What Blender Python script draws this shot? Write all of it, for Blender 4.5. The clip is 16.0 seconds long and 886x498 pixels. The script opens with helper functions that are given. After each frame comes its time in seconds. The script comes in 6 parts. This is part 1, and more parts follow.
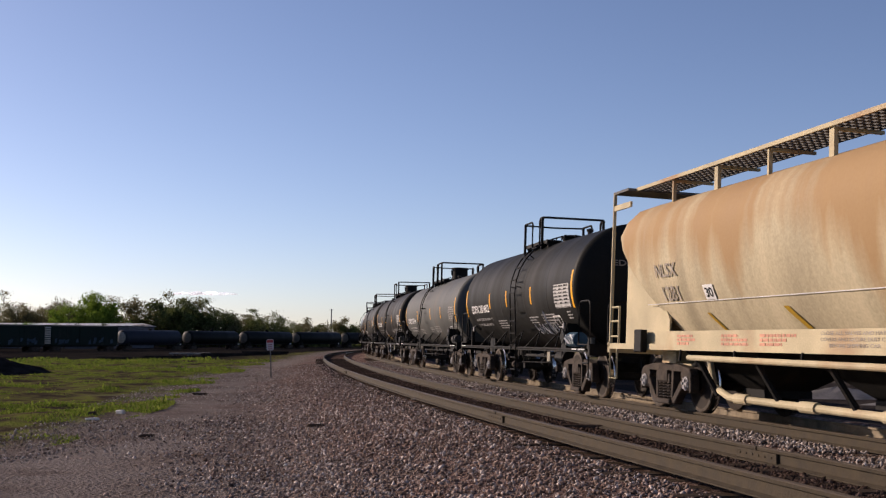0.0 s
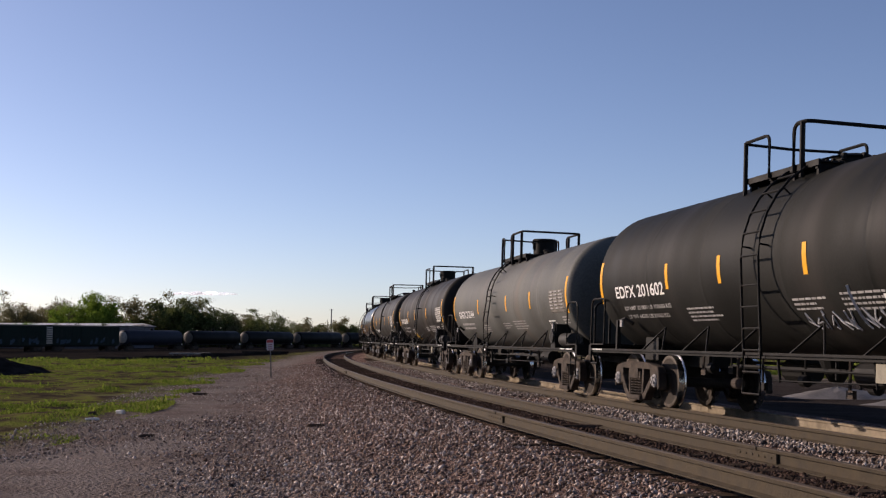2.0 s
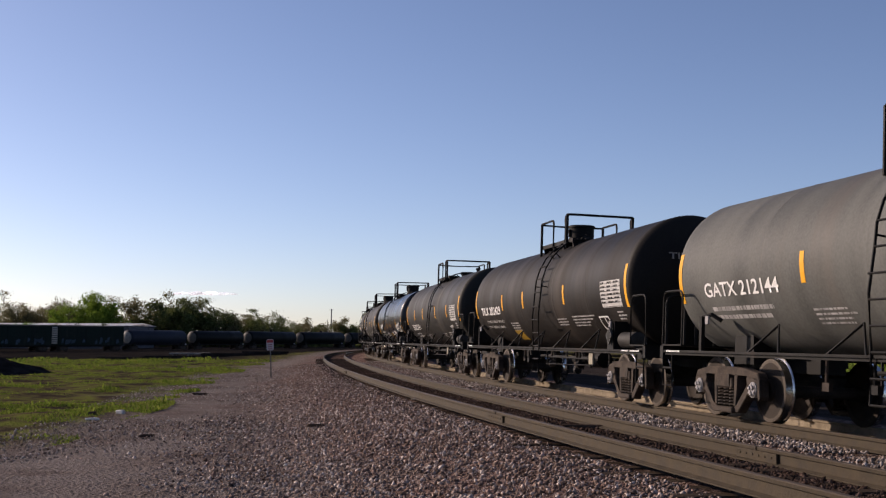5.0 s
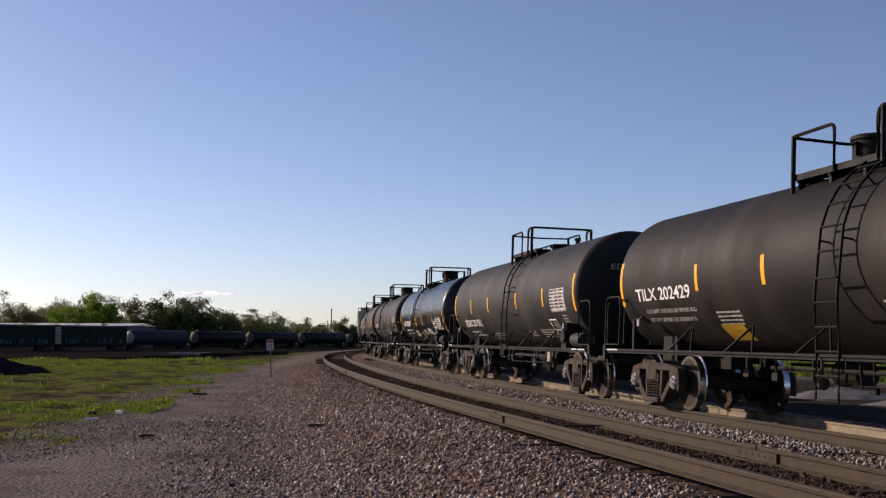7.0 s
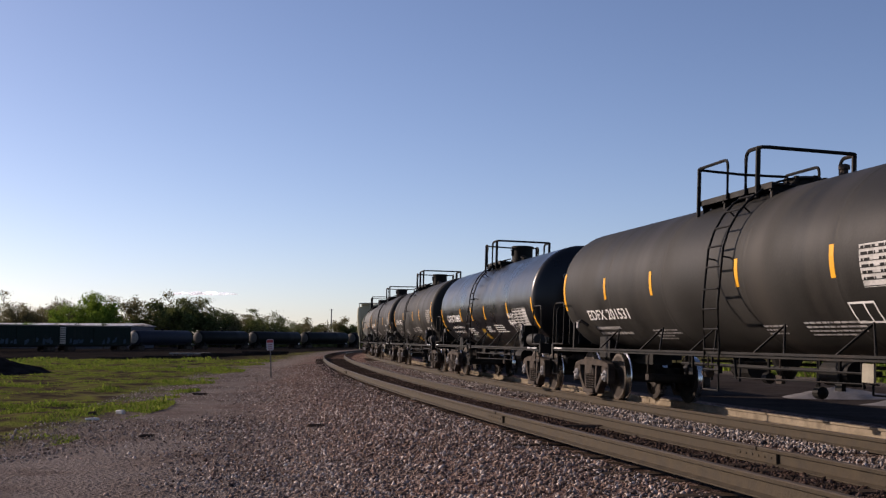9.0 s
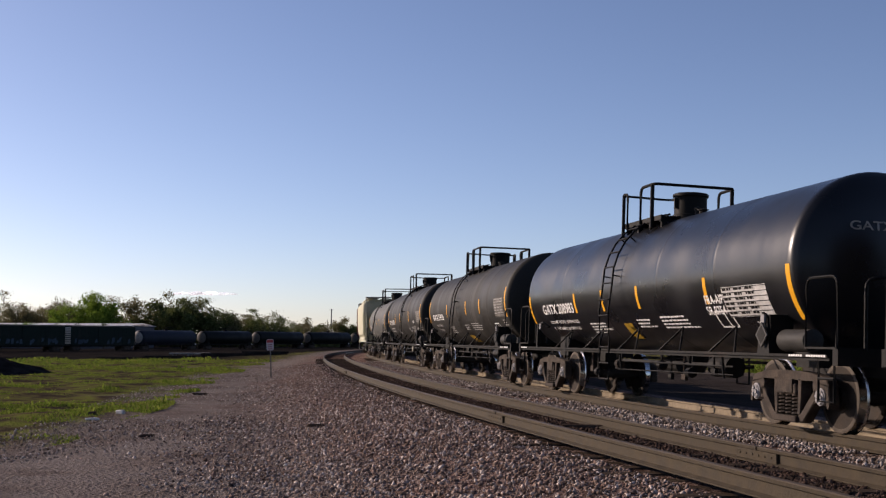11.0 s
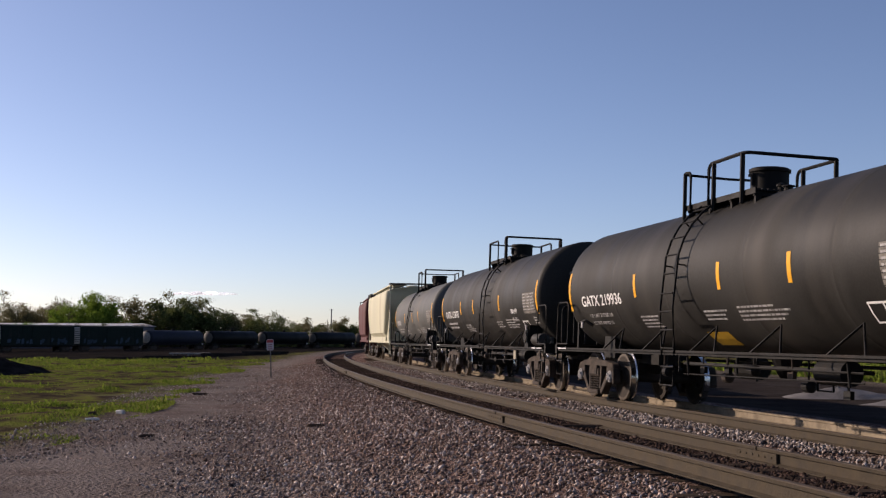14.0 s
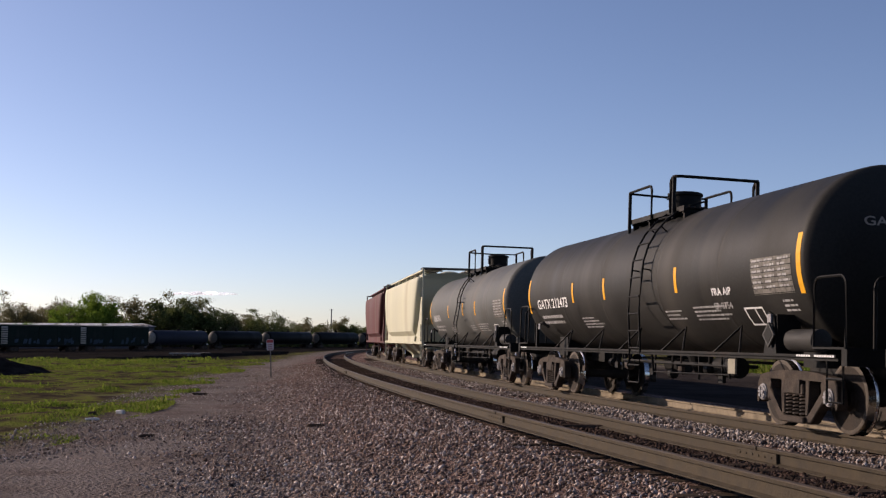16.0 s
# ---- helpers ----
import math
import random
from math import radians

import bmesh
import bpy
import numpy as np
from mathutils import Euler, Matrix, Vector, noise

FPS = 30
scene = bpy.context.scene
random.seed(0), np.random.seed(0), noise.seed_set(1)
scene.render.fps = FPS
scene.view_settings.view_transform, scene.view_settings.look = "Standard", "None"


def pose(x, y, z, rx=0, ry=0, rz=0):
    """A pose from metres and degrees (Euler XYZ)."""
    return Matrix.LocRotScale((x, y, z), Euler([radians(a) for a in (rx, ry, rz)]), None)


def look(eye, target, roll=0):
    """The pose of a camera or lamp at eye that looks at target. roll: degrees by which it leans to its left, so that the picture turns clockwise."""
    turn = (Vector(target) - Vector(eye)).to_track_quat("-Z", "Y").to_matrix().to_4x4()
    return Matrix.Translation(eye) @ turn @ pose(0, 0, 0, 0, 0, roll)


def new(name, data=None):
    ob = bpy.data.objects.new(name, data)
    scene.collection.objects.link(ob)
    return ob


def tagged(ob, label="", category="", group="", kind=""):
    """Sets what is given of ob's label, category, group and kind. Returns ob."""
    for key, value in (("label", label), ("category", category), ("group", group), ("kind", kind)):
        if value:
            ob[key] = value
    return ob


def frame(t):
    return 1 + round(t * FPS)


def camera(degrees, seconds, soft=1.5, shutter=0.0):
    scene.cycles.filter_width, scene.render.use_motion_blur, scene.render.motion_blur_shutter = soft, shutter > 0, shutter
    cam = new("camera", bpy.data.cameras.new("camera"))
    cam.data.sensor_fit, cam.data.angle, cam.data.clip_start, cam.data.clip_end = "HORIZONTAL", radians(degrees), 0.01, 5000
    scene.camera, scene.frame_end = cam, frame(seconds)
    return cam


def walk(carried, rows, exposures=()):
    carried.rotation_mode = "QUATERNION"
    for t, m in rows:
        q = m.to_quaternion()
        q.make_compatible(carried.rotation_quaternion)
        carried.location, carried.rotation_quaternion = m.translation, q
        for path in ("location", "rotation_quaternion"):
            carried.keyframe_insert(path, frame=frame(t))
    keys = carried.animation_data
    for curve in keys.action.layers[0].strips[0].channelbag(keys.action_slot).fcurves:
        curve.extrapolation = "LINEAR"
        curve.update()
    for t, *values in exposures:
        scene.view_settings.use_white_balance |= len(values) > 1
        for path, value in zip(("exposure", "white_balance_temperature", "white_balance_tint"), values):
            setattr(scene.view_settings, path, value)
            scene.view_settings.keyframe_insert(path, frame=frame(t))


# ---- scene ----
cam = camera(42.06, 16.0, soft=1.25)
EYE = (0.0, 0.0, 1.224)
PITCH = 0.07763
VIEW = look(EYE, (0.0, math.cos(PITCH), 1.224 + math.sin(PITCH)), 0.187)
walk(cam, [(0.0, VIEW), (16.0, VIEW)], exposures=[(0.0, 0.16, 6660, 24), (16.0, 0.16, 6660, 24)])

# ---- world, sun ----
SUN_EL, SUN_AZ = radians(20), radians(-60)      # azimuth from +y, clockwise
to_sun = Vector((math.sin(SUN_AZ) * math.cos(SUN_EL), math.cos(SUN_AZ) * math.cos(SUN_EL), math.sin(SUN_EL)))
world = bpy.data.worlds.new("sky")
scene.world = world
world.use_nodes = True
wn = world.node_tree.nodes
sky = wn.new("ShaderNodeTexSky")
sky.sky_type, sky.sun_disc = "NISHITA", False
sky.sun_elevation, sky.sun_rotation = SUN_EL, SUN_AZ
sky.air_density, sky.dust_density, sky.ozone_density = 0.68, 0.5, 2.2
world.node_tree.links.new(sky.outputs[0], wn["Background"].inputs[0])
wn["Background"].inputs[1].default_value = 0.110
sun = new("sun", bpy.data.lights.new("sun", "SUN"))
sun.data.energy, sun.data.angle, sun.data.color = 4.7, radians(0.6), (1.0, 0.88, 0.70)
sun.matrix_world = look((-50, 0, 60), Vector((-50, 0, 60)) - to_sun)

# ---- materials ----
MATS = {}


def material(name, colour, rough=0.7, metal=0.0, vary=0.25, scale=3.0, grain=40.0, bump=0.15, stain=None, stain_amount=0.0, streak=False, per_object=0.0, coat=0.0, rise=None, gloss=None):
    """A painted, rusted or mineral surface: colour varied at two scales, with fine relief."""
    if name in MATS:
        return MATS[name]
    m = bpy.data.materials.new(name)
    m.use_nodes = True
    t = m.node_tree
    N, L = t.nodes, t.links
    b = N["Principled BSDF"]
    co = N.new("ShaderNodeTexCoord")
    mp = N.new("ShaderNodeMapping")
    L.new(co.outputs["Object"], mp.inputs[0])
    n1 = N.new("ShaderNodeTexNoise")
    n1.inputs["Scale"].default_value, n1.inputs["Detail"].default_value = scale, 6
    n2 = N.new("ShaderNodeTexNoise")
    n2.inputs["Scale"].default_value, n2.inputs["Detail"].default_value = grain, 4
    L.new(co.outputs["Object"], n2.inputs[0])
    if streak:
        mp.inputs["Scale"].default_value = (1.0, 0.12, 0.12)
    L.new(mp.outputs[0], n1.inputs[0])
    add = N.new("ShaderNodeMath")
    add.operation = "MULTIPLY_ADD"
    L.new(n2.outputs[0], add.inputs[0])
    add.inputs[1].default_value = 0.45
    L.new(n1.outputs[0], add.inputs[2])
    ramp = N.new("ShaderNodeMapRange")
    ramp.inputs[1].default_value, ramp.inputs[2].default_value = 0.5, 0.95
    ramp.inputs[3].default_value, ramp.inputs[4].default_value = 1 - vary, 1 + vary
    L.new(add.outputs[0], ramp.inputs[0])
    val = ramp.outputs[0]
    if per_object:
        info = N.new("ShaderNodeObjectInfo")
        pr = N.new("ShaderNodeMapRange")
        pr.inputs[3].default_value, pr.inputs[4].default_value = 1 - per_object, 1 + per_object
        L.new(info.outputs["Random"], pr.inputs[0])
        mu = N.new("ShaderNodeMath")
        mu.operation = "MULTIPLY"
        L.new(val, mu.inputs[0])
        L.new(pr.outputs[0], mu.inputs[1])
        val = mu.outputs[0]
    base = N.new("ShaderNodeVectorMath")
    base.operation = "SCALE"
    base.inputs[0].default_value = colour
    L.new(val, base.inputs["Scale"])
    out = base.outputs[0]
    if stain:
        n3 = N.new("ShaderNodeTexNoise")
        n3.inputs["Scale"].default_value, n3.inputs["Detail"].default_value = scale * 0.6, 8
        L.new(mp.outputs[0], n3.inputs[0])
        r3 = N.new("ShaderNodeMapRange")
        r3.inputs[1].default_value, r3.inputs[2].default_value = 0.62 - stain_amount * 0.4, 0.8 - stain_amount * 0.4
        r3.inputs[4].default_value = 0.85
        amount = n3.outputs[0]
        if rise:                                  # rust that ran down from the roof
            sep = N.new("ShaderNodeSeparateXYZ")
            L.new(co.outputs["Object"], sep.inputs[0])
            rz = N.new("ShaderNodeMapRange")
            rz.inputs[1].default_value, rz.inputs[2].default_value = rise
            rz.inputs[3].default_value, rz.inputs[4].default_value = -0.18, 0.16
            L.new(sep.outputs["Z"], rz.inputs[0])
            ad = N.new("ShaderNodeMath")
            L.new(amount, ad.inputs[0])
            L.new(rz.outputs[0], ad.inputs[1])
            amount = ad.outputs[0]
        L.new(amount, r3.inputs[0])
        mix = N.new("ShaderNodeMix")
        mix.data_type = "RGBA"
        L.new(r3.outputs[0], mix.inputs[0])
        L.new(out, mix.inputs[6])
        mix.inputs[7].default_value = (*stain, 1)
        out = mix.outputs[2]
    L.new(out, b.inputs["Base Color"])
    rr = N.new("ShaderNodeMapRange")
    rr.inputs[1].default_value, rr.inputs[2].default_value = 0.3, 0.7
    rr.inputs[3].default_value, rr.inputs[4].default_value = max(0.05, rough - 0.1), min(1.0, rough + 0.1)
    L.new(n1.outputs[0], rr.inputs[0])
    L.new(rr.outputs[0], b.inputs["Roughness"])
    b.inputs["Metallic"].default_value = metal
    b.inputs["Specular IOR Level"].default_value = gloss if gloss is not None else (0.0 if rough > 0.84 else 0.12)
    b.inputs["Coat Weight"].default_value = coat
    b.inputs["Coat Roughness"].default_value = 0.15
    if bump:
        bp = N.new("ShaderNodeBump")
        bp.inputs["Strength"].default_value, bp.inputs["Distance"].default_value = bump, 0.02
        L.new(n2.outputs[0], bp.inputs["Height"])
        L.new(bp.outputs[0], b.inputs["Normal"])
    MATS[name] = m
    return m


def island_material(name, colours, rough=0.9, translucent=0.0):
    """Loose pieces, each of its own tone out of a row of colours."""
    m = bpy.data.materials.new(name)
    m.use_nodes = True
    N, L = m.node_tree.nodes, m.node_tree.links
    b = N["Principled BSDF"]
    g = N.new("ShaderNodeNewGeometry")
    r = N.new("ShaderNodeValToRGB")
    while len(r.color_ramp.elements) < len(colours):
        r.color_ramp.elements.new(0.5)
    for i, (e, c) in enumerate(zip(r.color_ramp.elements, colours)):
        e.position, e.color = i / (len(colours) - 1), (*c, 1)
    L.new(g.outputs["Random Per Island"], r.inputs[0])
    n = N.new("ShaderNodeTexNoise")
    n.inputs["Scale"].default_value = 25
    mr = N.new("ShaderNodeMapRange")
    mr.inputs[3].default_value, mr.inputs[4].default_value = 0.7, 1.3
    L.new(n.outputs[0], mr.inputs[0])
    sc = N.new("ShaderNodeVectorMath")
    sc.operation = "SCALE"
    L.new(r.outputs[0], sc.inputs[0])
    L.new(mr.outputs[0], sc.inputs["Scale"])
    L.new(sc.outputs[0], b.inputs["Base Color"])
    b.inputs["Roughness"].default_value = rough
    b.inputs["Specular IOR Level"].default_value = 0.0
    if translucent:
        tr = N.new("ShaderNodeBsdfTranslucent")
        L.new(sc.outputs[0], tr.inputs[0])
        mx = N.new("ShaderNodeMixShader")
        mx.inputs[0].default_value = translucent
        L.new(b.outputs[0], mx.inputs[1])
        L.new(tr.outputs[0], mx.inputs[2])
        L.new(mx.outputs[0], N["Material Output"].inputs[0])
    return m


STEEL_DARK = material("black_steel", (0.009, 0.0085, 0.008), 0.65, vary=0.4, stain=(0.03, 0.02, 0.015), stain_amount=0.1)
TRUCK = material("rusty_cast_steel", (0.058, 0.045, 0.036), 0.8, vary=0.4, scale=5, stain=(0.020, 0.016, 0.014), stain_amount=0.3, bump=0.4)
WHEEL_FACE = material("brown_wheel_steel", (0.030, 0.023, 0.018), 0.75, vary=0.4, scale=4, bump=0.2)
TREAD = material("polished_tread", (0.55, 0.53, 0.5), 0.22, metal=1.0, vary=0.15, bump=0.05)
# sun on the rim put into its colour, paler than the shaded plate
RIM = material("sunlit_wheel_rim", (0.080, 0.064, 0.050), 0.65, vary=0.3, scale=5, bump=0.2)
CAP = material("grey_bearing_cap", (0.26, 0.25, 0.25), 0.6, vary=0.3, scale=14)
YELLOW = material("yellow_reflective_tape", (0.75, 0.36, 0.02), 0.45, vary=0.12, bump=0.0)
WHITE = material("white_lettering", (0.72, 0.71, 0.69), 0.6, vary=0.15, bump=0.0)
FADED = material("faded_white_lettering", (0.34, 0.33, 0.32), 0.7, vary=0.4, scale=6, bump=0.0)
GREYTXT = material("faded_grey_lettering", (0.31, 0.27, 0.225), 0.7, vary=0.4, scale=6, bump=0.0)
REDTXT = material("faded_red_lettering", (0.52, 0.26, 0.18), 0.7, vary=0.3, scale=6, bump=0.0)
OCHRE = material("ochre_marking", (0.35, 0.21, 0.02), 0.6, vary=0.2, bump=0.0)
RAIL_SIDE = material("rusty_rail", (0.052, 0.040, 0.026), 0.75, vary=0.3, scale=6, bump=0.3)
PALE_RAIL = material("pale_rail", (0.23, 0.19, 0.14), 0.85, vary=0.3, scale=4, bump=0.3)
RAIL_TOP = material("worn_rail_head", (0.085, 0.065, 0.047), 0.6, metal=0.3, vary=0.2, scale=5, bump=0.05)
SLEEPER = material("weathered_sleeper", (0.045, 0.034, 0.027), 0.9, vary=0.4, scale=5, bump=0.6, per_object=0.3)
WOOD_POST = material("grey_post", (0.16, 0.15, 0.14), 0.8, vary=0.3)

# ---- mesh helpers ----


def part(name, bm, mat, parent=None, label="", smooth=False):
    me = bpy.data.meshes.new(name)
    bm.to_mesh(me)
    bm.free()
    me.materials.append(mat)
    if smooth:
        me.polygons.foreach_set("use_smooth", [True] * len(me.polygons))
        me.set_sharp_from_angle(angle=radians(35))
    ob = new(name, me)
    ob.parent = parent
    if label:
        ob["label"] = label
    return ob


def share(name, ob, m, parent):
    """One more object on the same mesh."""
    o = new(name, ob.data)
    o.parent = parent
    o.matrix_basis = m
    return o


def box(bm, x0, x1, y0, y1, z0, z1, m=None):
    vs = [bm.verts.new((x, y, z)) for x in (x0, x1) for y in (y0, y1) for z in (z0, z1)]
    for f in ((0, 1, 3, 2), (4, 6, 7, 5), (0, 4, 5, 1), (2, 3, 7, 6), (0, 2, 6, 4), (1, 5, 7, 3)):
        bm.faces.new([vs[i] for i in f])
    if m:
        for v in vs:
            v.co = m @ v.co
    return vs


def tube(bm, pts, r=0.02, seg=6):
    """A bent bar of round section through the points."""
    pts = [Vector(p) for p in pts]
    rings = []
    for i, p in enumerate(pts):
        a = pts[max(0, i - 1)]
        b = pts[min(len(pts) - 1, i + 1)]
        q = (b - a).to_track_quat("Z", "Y").to_matrix()
        rings.append([bm.verts.new(p + q @ Vector((r * math.cos(2 * math.pi * k / seg), r * math.sin(2 * math.pi * k / seg), 0))) for k in range(seg)])
    for u, v in zip(rings, rings[1:]):
        for k in range(seg):
            bm.faces.new((u[k], u[(k + 1) % seg], v[(k + 1) % seg], v[k]))
    bm.faces.new(rings[0][::-1])
    bm.faces.new(rings[-1])


def lathe(bm, profile, seg=28, axis="y", at=(0, 0, 0)):
    """profile: (along, radius) turned round the axis."""
    rings = []
    for a, r in profile:
        ring = []
        for k in range(seg):
            c, s = math.cos(2 * math.pi * k / seg) * max(r, 1e-4), math.sin(2 * math.pi * k / seg) * max(r, 1e-4)
            p = {"x": (a, c, s), "y": (s, a, c), "z": (c, s, a)}[axis]
            ring.append(bm.verts.new(Vector(p) + Vector(at)))
        rings.append(ring)
    for u, v in zip(rings, rings[1:]):
        for k in range(seg):
            bm.faces.new((u[k], u[(k + 1) % seg], v[(k + 1) % seg], v[k]))
    bm.faces.new(rings[0][::-1])
    bm.faces.new(rings[-1])


def prism(bm, pts, y0, y1):
    """A plate with the outline pts in x and z, from y0 to y1."""
    a = [bm.verts.new((x, y0, z)) for x, z in pts]
    b = [bm.verts.new((x, y1, z)) for x, z in pts]
    bm.faces.new(a)
    bm.faces.new(b[::-1])
    n = len(pts)
    for i in range(n):
        bm.faces.new((a[i], b[i], b[(i + 1) % n], a[(i + 1) % n]))


def arc(p0, p1, p2, n=4):
    """Points of a rounded corner from p0 by p1 to p2."""
    p0, p1, p2 = Vector(p0), Vector(p1), Vector(p2)
    return [p0.lerp(p1, t).lerp(p1.lerp(p2, t), t) for t in (i / n for i in range(n + 1))]


def fix(bm):
    bmesh.ops.recalc_face_normals(bm, faces=bm.faces)
    return bm


# ---- the line of the tracks ----
KNOT = [-260, -190, -150, -120, -95, -70, -45, -20, 5, 30]
BEND = [2.766, 2.80, 2.834, 2.868, 2.84, 1.754, 0.882, 1.888, 2.271, 0.0]
STEP = 0.5
LS = np.arange(-420, 160, STEP)
_k = np.interp(LS, KNOT, BEND) / 1000
_th = np.concatenate([[0], np.cumsum((_k[1:] + _k[:-1]) / 2 * STEP)])
_zero = int(np.argmin(abs(LS)))
_th += -1.35726 - _th[_zero]
_x = np.concatenate([[0], np.cumsum((np.cos(_th[1:]) + np.cos(_th[:-1])) / 2 * STEP)])
_y = np.concatenate([[0], np.cumsum((np.sin(_th[1:]) + np.sin(_th[:-1])) / 2 * STEP)])
_x += 6.53074 - _x[_zero]
_y += 11.87974 - _y[_zero]


def cant(s):
    return -0.04497 - 0.06926 * np.clip(s, -120, 0) / 100


def near_mid(s):
    """How far the near track's middle lies from the train's track."""
    return 3.718 + 0.52763 * np.clip(s, -130, 5) / 100


def on_line(s, d=0.0):
    """Place at s metres along the train's track and d metres to the camera's side, on the rails' level."""
    th = np.interp(s, LS, _th)
    return np.interp(s, LS, _x) + d * np.sin(th), np.interp(s, LS, _y) - d * np.cos(th), -cant(s) * d


def near_z(s, d):
    return -cant(s) * d - 0.0415


def find_line(x, y):
    """s and d of places, and so the profile of the ground."""
    sx, sy, st = _x[::4], _y[::4], LS[::4]
    s = np.empty(len(x))
    for a in range(0, len(x), 4000):
        q = (x[a:a + 4000, None] - sx) ** 2 + (y[a:a + 4000, None] - sy) ** 2
        s[a:a + 4000] = st[np.argmin(q, axis=1)]
    th = np.interp(s, LS, _th)
    ox, oy = x - np.interp(s, LS, _x), y - np.interp(s, LS, _y)
    return s + ox * np.cos(th) + oy * np.sin(th), ox * np.sin(th) - oy * np.cos(th)


ROAD = -0.42


def ground_z(x, y):
    x, y = np.asarray(x, float), np.asarray(y, float)
    s, d = find_line(x, y)
    n = near_mid(s)
    zt, zn = -cant(s) * d - 0.215, near_z(s, n) - 0.215
    z = np.where(d < -6.5, -0.62, np.where(d < -2.4, -0.215 + (d + 2.4) / 4.1 * 0.405, zt))
    z = np.where(np.abs(d) < 0.62, zt + 0.075, z)
    z = np.where(d > 1.7, np.minimum(zt, zn) - 0.05, z)
    z = np.where(d > n - 1.6, zn, z)
    ramp = np.clip((d - n - 1.5) / 2.8, 0, 1)
    z = np.where(d > n + 1.5, zn + (ROAD - zn) * (ramp * ramp * (3 - 2 * ramp)), z)
    low = np.clip((y - 78) / 40, 0, 1) * np.clip((d - n - 5) / 15, 0, 1)
    return z - 0.75 * low * low * (3 - 2 * low)

# ---- ground ----


def ground_material():
    m = bpy.data.materials.new("gravel_and_soil")
    m.use_nodes = True
    N, L = m.node_tree.nodes, m.node_tree.links
    b = N["Principled BSDF"]
    b.inputs["Roughness"].default_value = 0.95
    b.inputs["Specular IOR Level"].default_value = 0.0
    co = N.new("ShaderNodeTexCoord")

    def tex(kind, scale, detail=5):
        n = N.new(kind)
        n.inputs["Scale"].default_value = scale
        if kind == "ShaderNodeTexNoise":
            n.inputs["Detail"].default_value = detail
        L.new(co.outputs["Object"], n.inputs[0])
        return n

    def ramp(src, stops):
        r = N.new("ShaderNodeValToRGB")
        while len(r.color_ramp.elements) < len(stops):
            r.color_ramp.elements.new(0.5)
        for e, (p, c) in zip(r.color_ramp.elements, stops):
            e.position, e.color = p, (*c, 1)
        L.new(src, r.inputs[0])
        return r.outputs[0]

    def mix(f, a, c, mode="MIX"):
        n = N.new("ShaderNodeMix")
        n.data_type, n.blend_type = "RGBA", mode
        for s, v in ((0, f), (6, a), (7, c)):
            if isinstance(v, (int, float)):
                n.inputs[s].default_value = v
            else:
                L.new(v, n.inputs[s])
        return n.outputs[2]

    def attr(name):
        a = N.new("ShaderNodeAttribute")
        a.attribute_name = name
        return a.outputs["Fac"]

    cells = tex("ShaderNodeTexVoronoi", 17)
    fine = tex("ShaderNodeTexVoronoi", 45)
    patch = tex("ShaderNodeTexNoise", 0.35, 8)
    road = ramp(fine.outputs["Color"], [(0.0, (0.088, 0.074, 0.066)), (0.5, (0.18, 0.152, 0.138)), (1.0, (0.35, 0.305, 0.282))])
    road = mix(ramp(patch.outputs[0], [(0.42, (0, 0, 0)), (0.6, (1, 1, 1))]), road, ramp(cells.outputs["Color"], [(0.0, (0.080, 0.062, 0.053)), (1.0, (0.245, 0.195, 0.172))]))
    rut = tex("ShaderNodeTexNoise", 1.1, 6)
    road = mix(ramp(rut.outputs[0], [(0.5, (0, 0, 0)), (0.66, (0.65, 0.65, 0.65))]), road, ramp(fine.outputs["Color"], [(0.0, (0.06, 0.045, 0.037)), (1.0, (0.16, 0.12, 0.102))]))
    stones = ramp(cells.outputs["Color"], [(0.0, (0.06, 0.038, 0.031)), (0.5, (0.16, 0.103, 0.085)), (1.0, (0.34, 0.25, 0.22))])
    turf = ramp(tex("ShaderNodeTexNoise", 1.3, 8).outputs[0], [(0.42, (0.045, 0.035, 0.028)), (0.50, (0.095, 0.078, 0.040)), (0.62, (0.13, 0.145, 0.034))])
    dark_ground = ramp(tex("ShaderNodeTexNoise", 0.5, 8).outputs[0], [(0.3, (0.010, 0.009, 0.009)), (0.7, (0.030, 0.026, 0.024))])
    road = mix(attr("rut"), road, ramp(tex("ShaderNodeTexNoise", 30, 4).outputs[0], [(0.3, (0.135, 0.113, 0.102)), (0.7, (0.26, 0.222, 0.204))]))
    c = mix(attr("ballast"), road, stones)
    c = mix(attr("oil"), c, ramp(cells.outputs["Color"], [(0.0, (0.018, 0.013, 0.011)), (1.0, (0.085, 0.060, 0.050))]))
    c = mix(attr("pale_bed"), c, ramp(fine.outputs["Color"], [(0.0, (0.12, 0.10, 0.078)), (1.0, (0.26, 0.22, 0.17))]))
    c = mix(attr("turf"), c, turf)
    c = mix(attr("dark_ground"), c, dark_ground)
    L.new(c, b.inputs["Base Color"])
    bp = N.new("ShaderNodeBump")
    bp.inputs["Strength"].default_value, bp.inputs["Distance"].default_value = 0.8, 0.05
    L.new(cells.outputs["Distance"], bp.inputs["Height"])
    bp2 = N.new("ShaderNodeBump")
    bp2.inputs["Strength"].default_value, bp2.inputs["Distance"].default_value = 0.6, 0.03
    L.new(fine.outputs["Distance"], bp2.inputs["Height"])
    L.new(bp.outputs[0], bp2.inputs["Normal"])
    L.new(bp2.outputs[0], b.inputs["Normal"])
    return m


